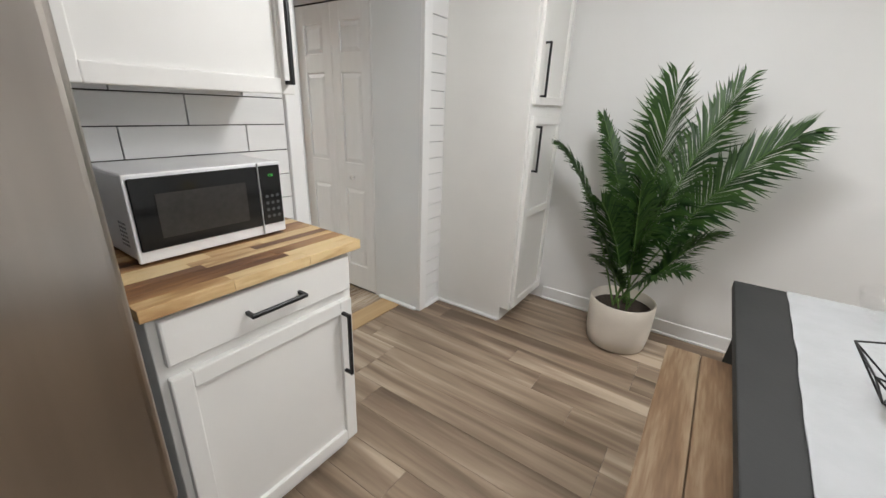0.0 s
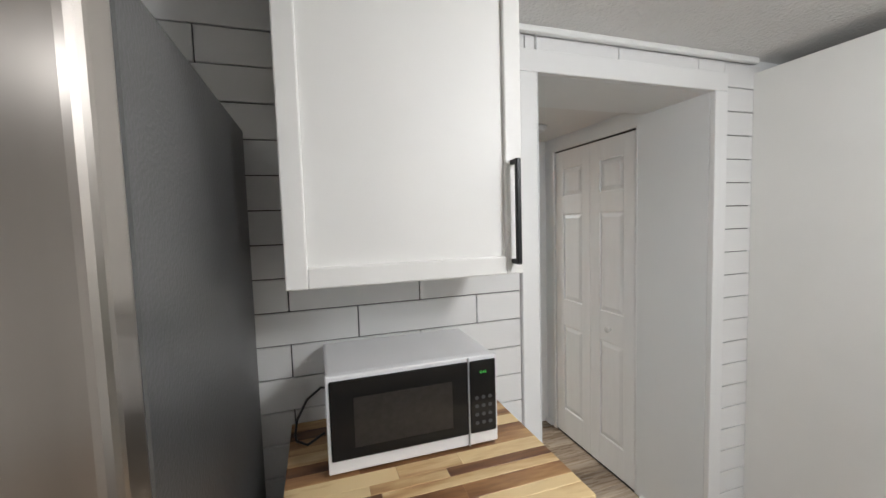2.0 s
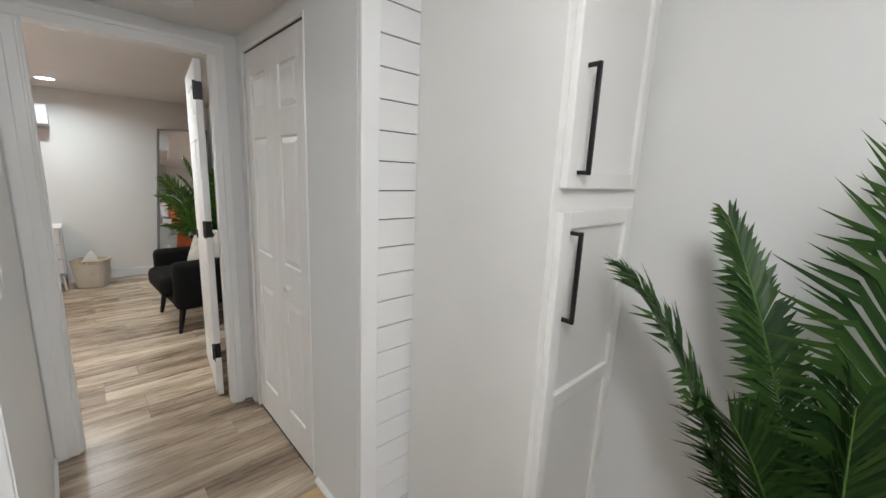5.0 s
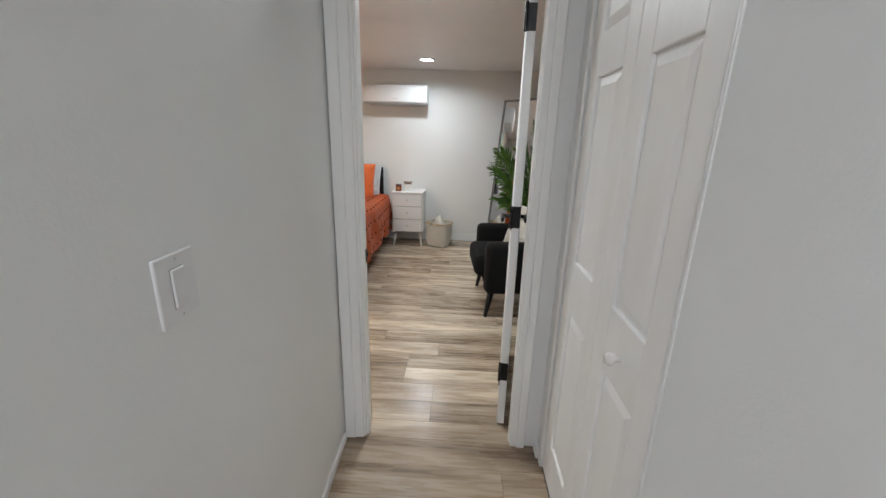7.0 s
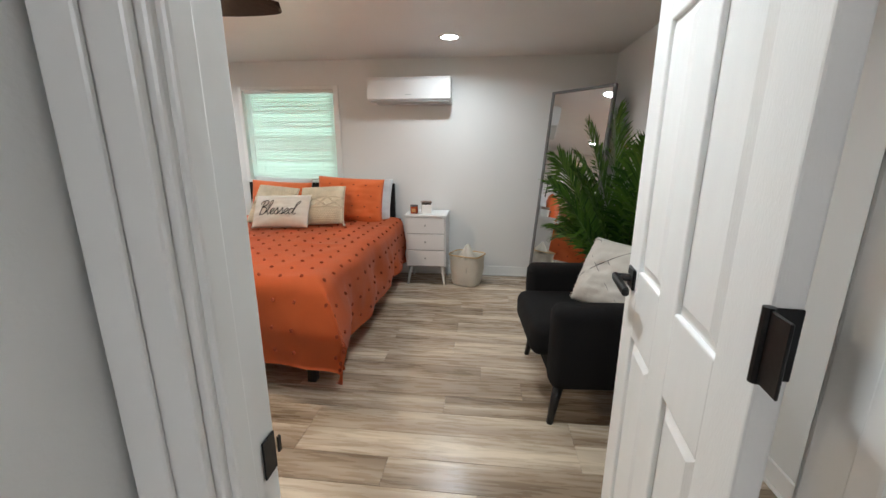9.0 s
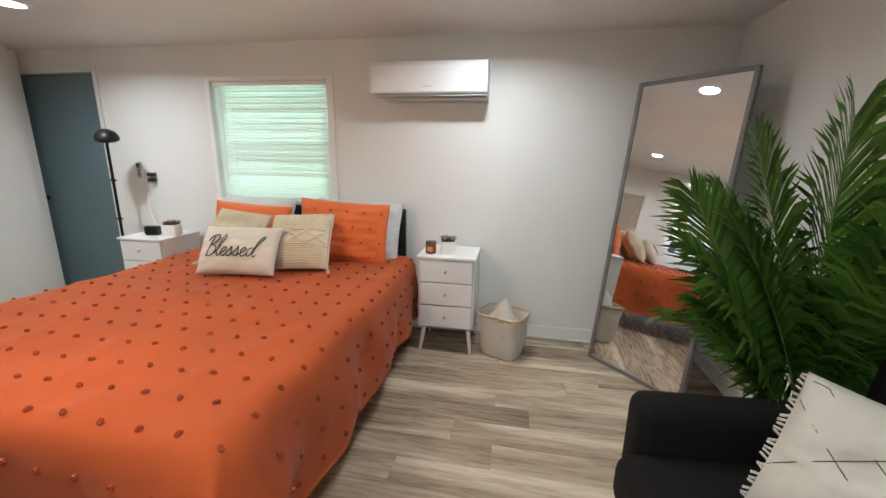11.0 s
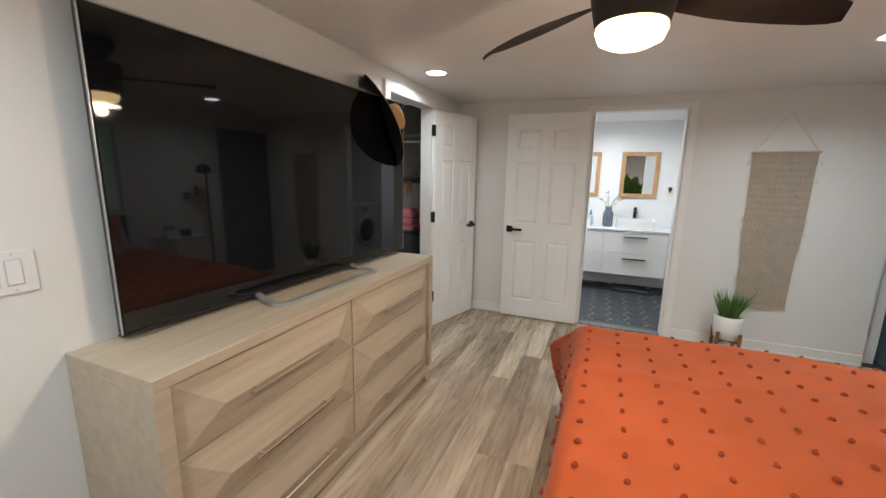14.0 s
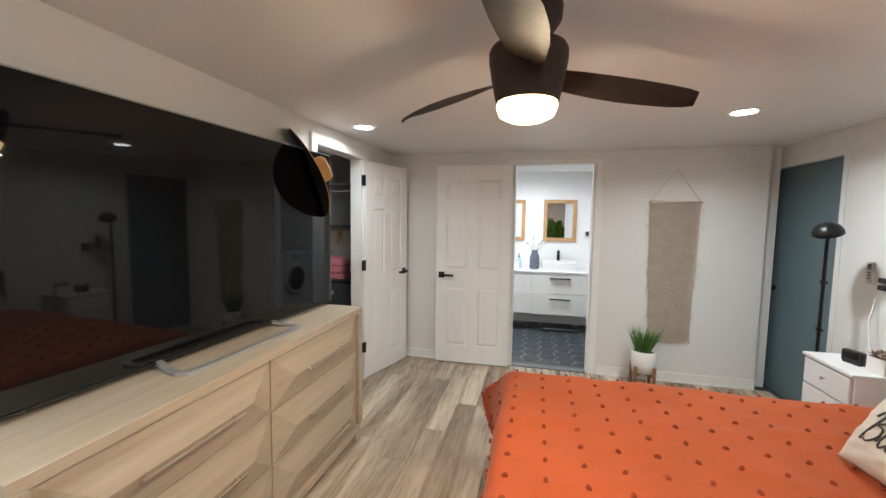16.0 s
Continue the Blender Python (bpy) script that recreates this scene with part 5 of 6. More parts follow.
def cushion_mesh(w, h, th, seed, n=34, pinch=0.06, wrinkle=0.01):
    """A stuffed pillow lying in xz, thickness along y."""
    bm = bmesh.new()
    for side in (-1, 1):
        g = []
        for i in range(n + 1):
            row = []
            for j in range(n + 1):
                u, v = 2 * i / n - 1, 2 * j / n - 1
                b = puff(u, v)
                sx, sz = 1 - pinch * (1 - abs(u)) * 0 - pinch * (1 - v * v) * 0.6, 1 - pinch * (1 - u * u) * 0.6
                p = Vector((u * w / 2 * sx, side * th / 2 * b, v * h / 2 * sz))
                p.y += b * wrinkle * (noise.noise(Vector((u * 2.2, v * 2.2, seed + side))) + 0.7 * noise.noise(Vector((u * 1.5 + v * 3.5, v * 5.5 - u * 2, seed + 4))) + 0.35 * noise.noise(Vector((u * 9 - v * 4, v * 9, seed + 7))))
                row.append(bm.verts.new(p))
            g.append(row)
        for i in range(n):
            for j in range(n):
                f = (g[i][j], g[i + 1][j], g[i + 1][j + 1], g[i][j + 1])
                bm.faces.new(f if side < 0 else f[::-1])
    bmesh.ops.remove_doubles(bm, verts=bm.verts, dist=0.0006)
    bmesh.ops.recalc_face_normals(bm, faces=bm.faces)
    return bm


def cushion(name, label, m, w, h, th, material, seed, group="", pinch=0.06, wrinkle=0.012):
    c = thing(name, label, "pillow", group=group)
    c.matrix_world = m
    return c, part("cover", cushion_mesh(w, h, th, seed, pinch=pinch, wrinkle=wrinkle), material, c, "", True)


def leaning(x, y, z, back, turn, roll=0):
    """A pillow whose front faces +x, tipped back by some degrees; its foot at z."""
    return Matrix.Translation((x, y, z)) @ Matrix.Rotation(radians(90 + turn), 4, "Z") @ Matrix.Rotation(radians(-back), 4, "X") @ Matrix.Rotation(radians(roll), 4, "Y")


for y, tn in ((0.875, 2), (0.06, -3)):
    cushion("sleeping_pillow", "grey-white cotton sleeping pillow against the headboard", leaning(-6.79, y, 0.795, 20, tn, 2), 0.64, 0.44, 0.17, SHEET, 3 + y, "sleeping pillows", 0.06, 0.022)
for y, tn, rl in ((0.835, 3, 3), (0.14, -4, 2)):
    c, cov = cushion("pillow_sham", "rust-orange tufted pillow sham leaning on the bed", leaning(-6.64, y, 0.805 if y > 0.5 else 0.765, 9, tn, rl), 0.63, 0.43, 0.17, RUST, 9 + y, "rust pillow shams", 0.06, 0.018)
    for i in range(5):
        for j in range(4):
            u, v = -0.75 + 1.5 * i / 4 + (0.15 if j % 2 else -0.05), -0.72 + 1.44 * j / 3
            b = puff(u, v)
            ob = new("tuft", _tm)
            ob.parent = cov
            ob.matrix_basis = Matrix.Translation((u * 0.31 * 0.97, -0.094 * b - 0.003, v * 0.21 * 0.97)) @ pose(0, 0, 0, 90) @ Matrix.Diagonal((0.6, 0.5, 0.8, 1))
def on_cushion(u, v, w, h, th, lift):
    """A point just off the front of a cushion."""
    return Vector((u * w / 2 * (1 - 0.036 * (1 - v * v)), -th / 2 * puff(u, v) - lift, v * h / 2 * (1 - 0.036 * (1 - u * u))))


def knitted_cushion(m, seed):
    c, cov = cushion("knitted_cushion", "cream macrame cushion with knotted diamond pattern", m, 0.42, 0.40, 0.17, CREAM, seed, "cream cushions", 0.06, 0.004)
    bm = bmesh.new()
    for k in range(25):
        v = -0.93 + 1.86 * k / 24
        if abs(v) < 0.30:
            continue
        for i in range(24):
            u = -0.92 + 1.84 * (i + (0.5 if k % 2 else 0.0)) / 24
            if abs(u) < 0.96:
                p = on_cushion(u, v, 0.42, 0.40, 0.17, 0.001)
                bmesh.ops.create_icosphere(bm, subdivisions=1, radius=1, matrix=Matrix.Translation(p) @ Matrix.Diagonal((0.0078, 0.0055, 0.0062, 1)))
    tagged(part("knot_pattern", bm, CREAM, cov, "", True), "pattern of small knots", "", "", "stuff")
    bm = bmesh.new()
    for j in range(2):
        for o in (-0.03, 0.03):
            tube([on_cushion(-0.94 + 1.88 * i / 36, (1 if j else -1) * 0.235 * abs(2 * ((i / 36 * 3.0) % 1) - 1) * (1 if j else 1) + o, 0.42, 0.40, 0.17, 0.004) for i in range(37)], 0.0048, 6, bm)
    for v in (-0.31, -0.255, 0.255, 0.31):
        tube([on_cushion(-0.95 + 1.9 * i / 24, v, 0.42, 0.40, 0.17, 0.003) for i in range(25)], 0.0050, 6, bm)
    part("rope_band", bm, CREAM, cov, "band of knotted rope diamonds", True)
    bm = bmesh.new()
    for k in range(4):
        for i in range(30):
            q = -0.97 + 1.94 * i / 29
            u, v = ((q, 0.975), (q, -0.975), (0.975, q), (-0.975, q))[k]
            bmesh.ops.create_icosphere(bm, subdivisions=1, radius=1, matrix=Matrix.Translation(on_cushion(u, v, 0.42, 0.40, 0.17, 0.0)) @ Matrix.Rotation(0.6, 4, "Y") @ Matrix.Diagonal((0.0095, 0.008, 0.006, 1)))
    tagged(part("braided_edge", bm, CREAM, cov, "", True), "braided edge of small loops", "", "", "stuff")
    for sx in (-1, 1):
        bm = bmesh.new()
        for i in range(7):
            o = Vector((sx * 0.20, 0.0, -0.19))
            tube([o, o + Vector((sx * 0.012 + _r.uniform(-0.012, 0.012), -0.01, -0.02)), o + Vector((sx * 0.022 + _r.uniform(-0.02, 0.02), -0.02, -0.042))], 0.0036, 5, bm)
        part("tassel", bm, CREAM, cov)
    return c


knitted_cushion(leaning(-6.37, 0.675, 0.79, 36, 6, -3) @ Matrix.Scale(0.93, 4), 20.7)
knitted_cushion(leaning(-6.40, 0.20, 0.78, 34, -2, 5) @ Matrix.Scale(0.95, 4), 20.0)
_bl, _cov = cushion("lettered_cushion", "small cream linen cushion lettered in dark script", leaning(-6.17, 0.395, 0.762, 32, 4, -1), 0.48, 0.30, 0.15, CREAML, 31)
GLYPHS = {
    "stem": [(0.42, 2.3), (0.30, 1.6), (0.18, 0.8), (0.08, -0.05)],
    "B": [(-0.15, 1.75), (0.05, 2.25), (0.6, 2.5), (1.0, 2.15), (0.75, 1.55), (0.28, 1.3), (0.85, 1.12), (0.98, 0.55), (0.6, 0.02), (0.1, 0.12)],
    "l": [(-0.1, 0.25), (0.28, 1.2), (0.52, 2.2), (0.38, 2.5), (0.18, 1.9), (0.10, 0.6), (0.26, 0.0), (0.52, 0.25)],
    "e": [(-0.03, 0.25), (0.36, 0.5), (0.52, 0.85), (0.30, 1.02), (0.08, 0.65), (0.14, 0.15), (0.38, 0.0), (0.68, 0.3)],
    "s": [(-0.05, 0.3), (0.22, 0.75), (0.36, 1.1), (0.44, 0.75), (0.52, 0.3), (0.32, 0.0), (0.08, 0.12), (0.36, 0.0), (0.72, 0.3)],
    "d": [(0.58, 0.82), (0.30, 1.0), (0.03, 0.55), (0.16, 0.04), (0.45, 0.25), (0.62, 0.9), (0.80, 1.9), (1.12, 2.45), (1.2, 2.2), (0.86, 1.5), (0.64, 0.5), (0.72, 0.0), (1.0, 0.2)],
}


def stroke(points, steps=5):
    """A smooth line through hand-drawn points."""
    out = []
    q = [points[0]] + points + [points[-1]]
    for p0, p1, p2, p3 in zip(q, q[1:], q[2:], q[3:]):
        for i in range(steps):
            u = i / steps
            out.append([0.5 * (2 * b + (c - a) * u + (2 * a - 5 * b + 4 * c - d) * u * u + (3 * b - a - 3 * c + d) * u ** 3) for a, b, c, d in zip(p0, p1, p2, p3)])
    return out + [list(points[-1])]


_bm, _pen = bmesh.new(), -2.75
for _g, _adv in (("stem", 0.0), ("B", 1.12), ("l", 0.5), ("e", 0.66), ("s", 0.7), ("s", 0.7), ("e", 0.66), ("d", 1.1)):
    _line = []
    for x, y in stroke(GLYPHS[_g]):
        x, z = (_pen + x + 0.15 * y) * 0.057, (y - 1.1) * 0.051
        u, w = x / 0.23, z / 0.135
        _line.append((x, -0.075 * puff(u, w) - 0.006, z))
    tube(_line, 0.0036 if _g in "stemB" else 0.0031, 6, _bm, ref=(0, 1, 0))
    _pen += _adv
_tl = part("lettering", _bm, INK, _cov, "dark script word")


# ---- nightstands ----


def nightstand(x, y, group, label):
    n = thing("nightstand", label, "nightstand", x, y, 0, 0, group)
    part("body", solid((-0.36, -0.012, -0.19, 0.19, 0.18, 0.665), bevel=0.003), WHITEP, n)
    part("top", solid((-0.365, 0.008, -0.197, 0.197, 0.666, 0.684), bevel=0.003, seg=2), WHITEP, n)
    for i in range(3):
        z0 = 0.193 + i * 0.158
        d = part("drawer", solid((-0.011, 0.004, -0.176, 0.176, z0, z0 + 0.150), bevel=0.003), WHITEP, n)
        k = lathe([(0.004, 0), (0.004, 0.012), (0.010, 0.016), (0.010, 0.022), (0, 0.024)], 14)
        bmesh.ops.transform(k, matrix=pose(0.004, 0, z0 + 0.08, 0, 90, 0), verts=k.verts)
        part("knob", k, SILVER, d, "small metal knob", True)
    part("shadow_gap", solid((-0.0125, -0.0115, -0.18, 0.18, 0.185, 0.66)), LGREY, n)
    for px in (-0.32, -0.05):
        for py in (-0.15, 0.15):
            part("leg", tube([(px, py, 0.18), (px + (0.035 if px > -0.2 else -0.01), py * 1.18, 0.0)], 0.017, 10, taper=0.010), WHITEP, n, "", True)
    return n


nightstand(-6.61, 1.555, "white nightstands", "white three-drawer nightstand on tapered legs beside the basket")
nightstand(-6.61, -0.79, "white nightstands", "white three-drawer nightstand below the wall outlet")


def succulent_pot(x, y, label):
    p = thing("potted_succulent", label, "plant", x, y, 0.684, 12, "small succulent pots")
    part("pot", solid((-0.047, 0.047, -0.047, 0.047, 0, 0.085), bevel=0.004, seg=2), CERAM, p)
    part("gravel", solid((-0.042, 0.042, -0.042, 0.042, 0.085, 0.088)), SOIL, p)
    rnd = random.Random(4)
    for k in range(12):
        bm = bmesh.new()
        cx, cy = rnd.uniform(-0.045, 0.045), rnd.uniform(-0.045, 0.045)
        for i in range(12):
            a, e = i * 2.4, 0.3 + 0.9 * i / 12
            d = Vector((math.cos(a) * math.cos(e), math.sin(a) * math.cos(e), math.sin(e)))
            o = Vector((cx, cy, 0.088))
            s = d.cross(Vector((0, 0, 1))).normalized() * 0.006
            v = [bm.verts.new(q) for q in (o, o + d * 0.020 + s, o + d * 0.036, o + d * 0.020 - s)]
            bm.faces.new(v)
        part("rosette", bm, SUCC, p)
    return p


succulent_pot(-6.74, 1.545, "dusty pink succulent in a square white pot on the nightstand")
succulent_pot(-6.78, -0.66, "small succulent in a square white pot by the clock")
_c = thing("candle_jar", "amber glass candle jar with dark lid on the nightstand", "candle", -6.70, 1.435, 0.684)
part("jar", lathe([(0.032, 0), (0.036, 0.004), (0.036, 0.068), (0.032, 0.072)], 24), CANDLE, _c, "", True)
part("lid", lathe([(0.0365, 0.068), (0.0365, 0.080), (0.034, 0.082)], 24), DGREY, _c, "dark metal lid", True)
part("paper_label", solid((0.033, 0.0372, -0.018, 0.018, 0.020, 0.050)), STRAW, _c)
_c = thing("alarm_clock", "small black bedside clock on the nightstand", "clock", -6.74, -0.80, 0.684, 15)
part("body", solid((-0.022, 0.022, -0.055, 0.055, 0.004, 0.075), bevel=0.012, seg=3), BLACKP, _c)
part("face", solid((0.022, 0.0235, -0.042, 0.042, 0.016, 0.064), bevel=0.0005), SCREEN, _c)
part("foot", solid((-0.018, 0.018, -0.045, 0.045, 0.0, 0.006)), BLACKP, _c)

# outlet, plugs, remote and cord
_o = thing("wall_outlet", "white wall outlet with two black plugs", "outlet", -7.0, -0.995, 1.115, 90)
part("plate", solid((-0.036, 0.036, -0.005, 0, -0.058, 0.058), bevel=0.002), WHITEP, _o)
for z in (0.022, -0.022):
    part("plug", solid((-0.02, 0.04, -0.04, -0.005, z - 0.015, z + 0.015), bevel=0.005, seg=2), BLACKP, _o, "black plug")
part("cord", tube([(-0.0, -0.03, -0.03), (-0.04, -0.03, -0.10), (-0.02, -0.06, -0.25), (0.06, -0.10, -0.38), (0.14, -0.12, -0.424), (0.17, -0.17, -0.424)], 0.003, 6), WHITEP, _o, "pale cord", True)
_o = thing("air_conditioner_remote", "grey remote control in a wall holder", "remote control", -7.0, -1.105, 1.16, 90)
part("holder", solid((-0.024, 0.024, -0.018, 0, -0.065, 0.02), bevel=0.003), WHITEP, _o)
part("remote", solid((-0.02, 0.02, -0.022, -0.006, -0.055, 0.075), bevel=0.004, seg=2), LGREY, _o)
part("display", solid((-0.015, 0.015, -0.0228, -0.0222, 0.03, 0.065)), DGREY, _o)
for i in range(3):
    part("button", solid((-0.012, 0.012, -0.0228, -0.0222, -0.03 + 0.018 * i, -0.02 + 0.018 * i)), INK, _o)

# floor lamp
_l = thing("floor_lamp", "slim black metal floor lamp with dome shade", "floor lamp", -6.74, -1.09, 0)
part("base", lathe([(0.11, 0), (0.11, 0.012), (0.10, 0.018), (0.015, 0.022)], 32), BLACK, _l, "", True)
part("pole", tube([(0, 0, 0.018), (0, 0, 1.36), (0.0, 0.004, 1.39), (0.005, 0.02, 1.42)], 0.010, 12), BLACK, _l, "", True)
for z in (0.55, 0.80, 1.10):
    b = tube([(0, -0.03, z), (0, 0.03, z)], 0.006, 8)
    tube([(0, 0, z - 0.012), (0, 0, z + 0.012)], 0.0135, 10, b)
    part("clamp", b, BLACK, _l)
_b = lathe([(0.0, 0.062), (0.03, 0.058), (0.058, 0.04), (0.075, 0.012), (0.078, -0.01), (0.074, -0.01), (0.055, 0.035), (0.0, 0.056)], 32, False)
bmesh.ops.transform(_b, matrix=Matrix.Translation((0.03, 0.045, 1.415)) @ pose(0, 0, 0, -14, 18, 0), verts=_b.verts)
part("shade", _b, BLACK, _l, "black dome shade", True)

# laundry basket
_q = thing("laundry_basket", "cream canvas laundry basket with bamboo rim", "basket", -6.70, 1.945, 0, -22)
_b = bmesh.new()
_rings = []
for z, a, b2 in ((0.0, 0.12, 0.15), (0.02, 0.13, 0.16), (0.06, 0.137, 0.168), (0.10, 0.142, 0.175), (0.14, 0.146, 0.18), (0.18, 0.148, 0.184), (0.22, 0.15, 0.188), (0.26, 0.151, 0.192), (0.30, 0.152, 0.195), (0.285, 0.146, 0.188), (0.10, 0.13, 0.165)):
    rg = []
    for i in range(40):
        th = 2 * math.pi * i / 40
        c, s = math.cos(th), math.sin(th)
        f = (abs(c) ** 5.0 + abs(s) ** 5.0) ** (-1 / 5.0)
        k = 0.97 + (0.05 * noise.noise(Vector((c * 2, s * 2, z * 9))) + 0.10 * noise.noise(Vector((c * 4 + z * 9, s * 4, z * 14)))) * (1 if z < 0.29 else 0.2)
        rg.append(_b.verts.new((a * 0.80 * f * c * k, b2 * 0.80 * f * s * k, z + (0.012 * noise.noise(Vector((c, s, 4))) if z > 0.2 else 0))))
    _rings.append(rg)
for p, q in zip(_rings, _rings[1:]):
    for i in range(40):
        _b.faces.new((p[i], p[(i + 1) % 40], q[(i + 1) % 40], q[i]))
_b.faces.new(_rings[0][::-1])
_b.faces.new(_rings[-1])
part("canvas", _b, CANVAS, _q, "", True)
_pts = []
for i in range(41):
    th = 2 * math.pi * i / 40
    c, s = math.cos(th), math.sin(th)
    f = (abs(c) ** 5.0 + abs(s) ** 5.0) ** (-1 / 5.0)
    _pts.append((0.122 * f * c, 0.157 * f * s, 0.300))
part("rim", tube(_pts, 0.007, 8), THRESH, _q, "bamboo rim", True)
_b = lathe([(0.09, 0.19), (0.085, 0.25), (0.055, 0.32), (0.026, 0.375), (0.007, 0.395), (0, 0.396)], 26)
for v in _b.verts:
    v.co += Vector((noise.noise(v.co * 14), noise.noise(v.co * 14 + Vector((3, 1, 0))), noise.noise(v.co * 12))) * 0.022
    v.co.y *= 1.15
part("liner_bag", _b, CANVAS, _q, "crumpled canvas liner", True)
part("strap", solid((0.113, 0.117, -0.02, 0.02, 0.20, 0.295), bevel=0.001), CANVAS, _q)

# leaning mirror
_mi = thing("floor_mirror", "tall grey-framed mirror leaning across the room corner", "mirror")
_mi.matrix_world = Matrix.Translation((-6.54, 2.735, 0.0)) @ Matrix.Rotation(math.atan2(0.41, 0.47), 4, "Z") @ Matrix.Rotation(radians(-6.4), 4, "X")
_w, _hh = 0.312, 1.79
part("frame", solid((-_w, -_w + 0.022, 0, 0.035, 0, _hh), (_w - 0.022, _w, 0, 0.035, 0, _hh), (-_w + 0.022, _w - 0.022, 0, 0.035, 0, 0.022), (-_w + 0.022, _w - 0.022, 0, 0.035, _hh - 0.022, _hh), bevel=0.002), GREYW, _mi)
part("glass", solid((-_w + 0.022, _w - 0.022, 0.010, 0.014, 0.022, _hh - 0.022)), MIRROR, _mi, "mirror glass")
part("backing", solid((-_w + 0.022, _w - 0.022, 0.016, 0.03, 0.022, _hh - 0.022)), GREYW, _mi)

# armchair
_ch = thing("armchair", "charcoal upholstered armchair with tapered black legs", "armchair", -5.06, 2.755, 0, 4)
part("seat", solid((-0.262, 0.262, -0.43, 0.28, 0.30, 0.47), bevel=0.055, seg=5), CHARC, _ch, "", True)
part("base", solid((-0.36, 0.36, -0.34, 0.33, 0.20, 0.31), bevel=0.025, seg=3), CHARC, _ch, "", True)
for sx in (-1, 1):
    x0, x1 = sorted((sx * 0.255, sx * 0.395))
    part("arm", solid((x0, x1, -0.36, 0.33, 0.205, 0.605), bevel=0.05, seg=5), CHARC, _ch, "", True)
_b = solid((-0.35, 0.35, 0.22, 0.36, 0.22, 0.86), bevel=0.05, seg=5)
bmesh.ops.transform(_b, matrix=Matrix.Translation((0, 0.29, 0.25)) @ Matrix.Rotation(radians(-8), 4, "X") @ Matrix.Translation((0, -0.29, -0.25)), verts=_b.verts)
part("backrest", _b, CHARC, _ch, "", True)
for x in (-0.31, 0.31):
    for y in (-0.30, 0.27):
        part("leg", tube([(x, y, 0.21), (x * 1.06, y * 1.12, 0.0)], 0.026, 12, taper=0.015), BLACK, _ch, "", True)
_cc, _cov = cushion("throw_cushion", "cream throw cushion with crossed stitched lines on the armchair", Matrix.Translation((-5.03, 2.76, 0.64)) @ Matrix.Rotation(radians(33), 4, "Z") @ Matrix.Rotation(radians(-26), 4, "X") @ Matrix.Rotation(radians(0), 4, "Y"), 0.37, 0.37, 0.17, CREAML, 41)
_b = bmesh.new()
for sg in (-1, 1):
    for off in (-0.1, 0.35):
        pts = []
        for i in range(19):
            u = -0.9 + 1.8 * i / 18
            v = max(-0.92, min(0.92, sg * u * 0.8 + off))
            bb = puff(u, v)
            pts.append((u * 0.18, -0.08 * bb - 0.003, v * 0.18))
        tube(pts, 0.0013, 5, _b)
part("stitching", _b, DGREY, _cov)
_b = bmesh.new()
for sx in (-1, 1):
    for i in range(26):
        z = -0.175 + 0.35 * i / 25
        tube([(sx * 0.177, 0, z), (sx * 0.196, _r.uniform(-0.008, 0.008), z + _r.uniform(-0.01, 0.01))], 0.0035, 4, _b)
part("fringe", _b, CREAML, _cov)

# wall hanging
_wh = thing("wall_hanging", "beige macrame wall hanging on a wooden rod", "wall hanging", -6.17, -2.046, 0.0)
_b = bmesh.new()
_NX, _NZ = 46, 80
_g = []
for i in range(_NX + 1):
    row = []
    for j in range(_NZ + 1):
        u, v = i / _NX, j / _NZ
        w = 0.205 - 0.018 * v - (0.012 if v > 0.62 else 0)
        x = (u - 0.5) * 2 * w + 0.004 * noise.noise(Vector((u * 3, v * 14, 0)))
        row.append(_b.verts.new((x, 0.010 + 0.0035 * noise.noise(Vector((u * 30, v * 46, 1))) + 0.0012 * math.sin(v * 150 + (8 * abs(u - 0.5) if v > 0.4 else 0) * 9), 1.63 - 1.24 * v - (0.03 * math.sin(u * 3.14) if j == _NZ else 0))))
    _g.append(row)
for i in range(_NX):
    for j in range(_NZ):
        _b.faces.new((_g[i][j], _g[i][j + 1], _g[i + 1][j + 1], _g[i + 1][j]))
bmesh.ops.solidify(_b, geom=_b.faces[:], thickness=0.005)
part("weave", _b, MACRAME, _wh)
part("rod", tube([(-0.215, 0.012, 1.638), (0.215, 0.012, 1.638)], 0.009, 10), MACRAME, _wh, "", True)
part("hanging_cord", tube([(-0.20, 0.012, 1.64), (0.0, 0.006, 1.93), (0.20, 0.012, 1.64)], 0.0035, 6), MACRAME, _wh)
_b = bmesh.new()
for i in range(54):
    x = -0.18 + 0.36 * i / 53
    tube([(x, 0.012, 0.40), (x + _r.uniform(-0.004, 0.004), 0.012, 0.375 + _r.uniform(-0.012, 0.012))], 0.002, 4, _b)
for z in (1.55, 1.42, 1.1, 1.0, 0.85, 0.6):
    for sx in (-1, 1):
        for k in range(3):
            w = 0.225 - 0.045 * (1.63 - z) / 1.24
            tube([(sx * w, 0.012, z + 0.01 * k), (sx * (w + 0.014), 0.012, z - 0.02 + 0.01 * k)], 0.002, 4, _b)
tagged(part("fringe", _b, MACRAME, _wh), "short loose fringe threads", "", "", "stuff")

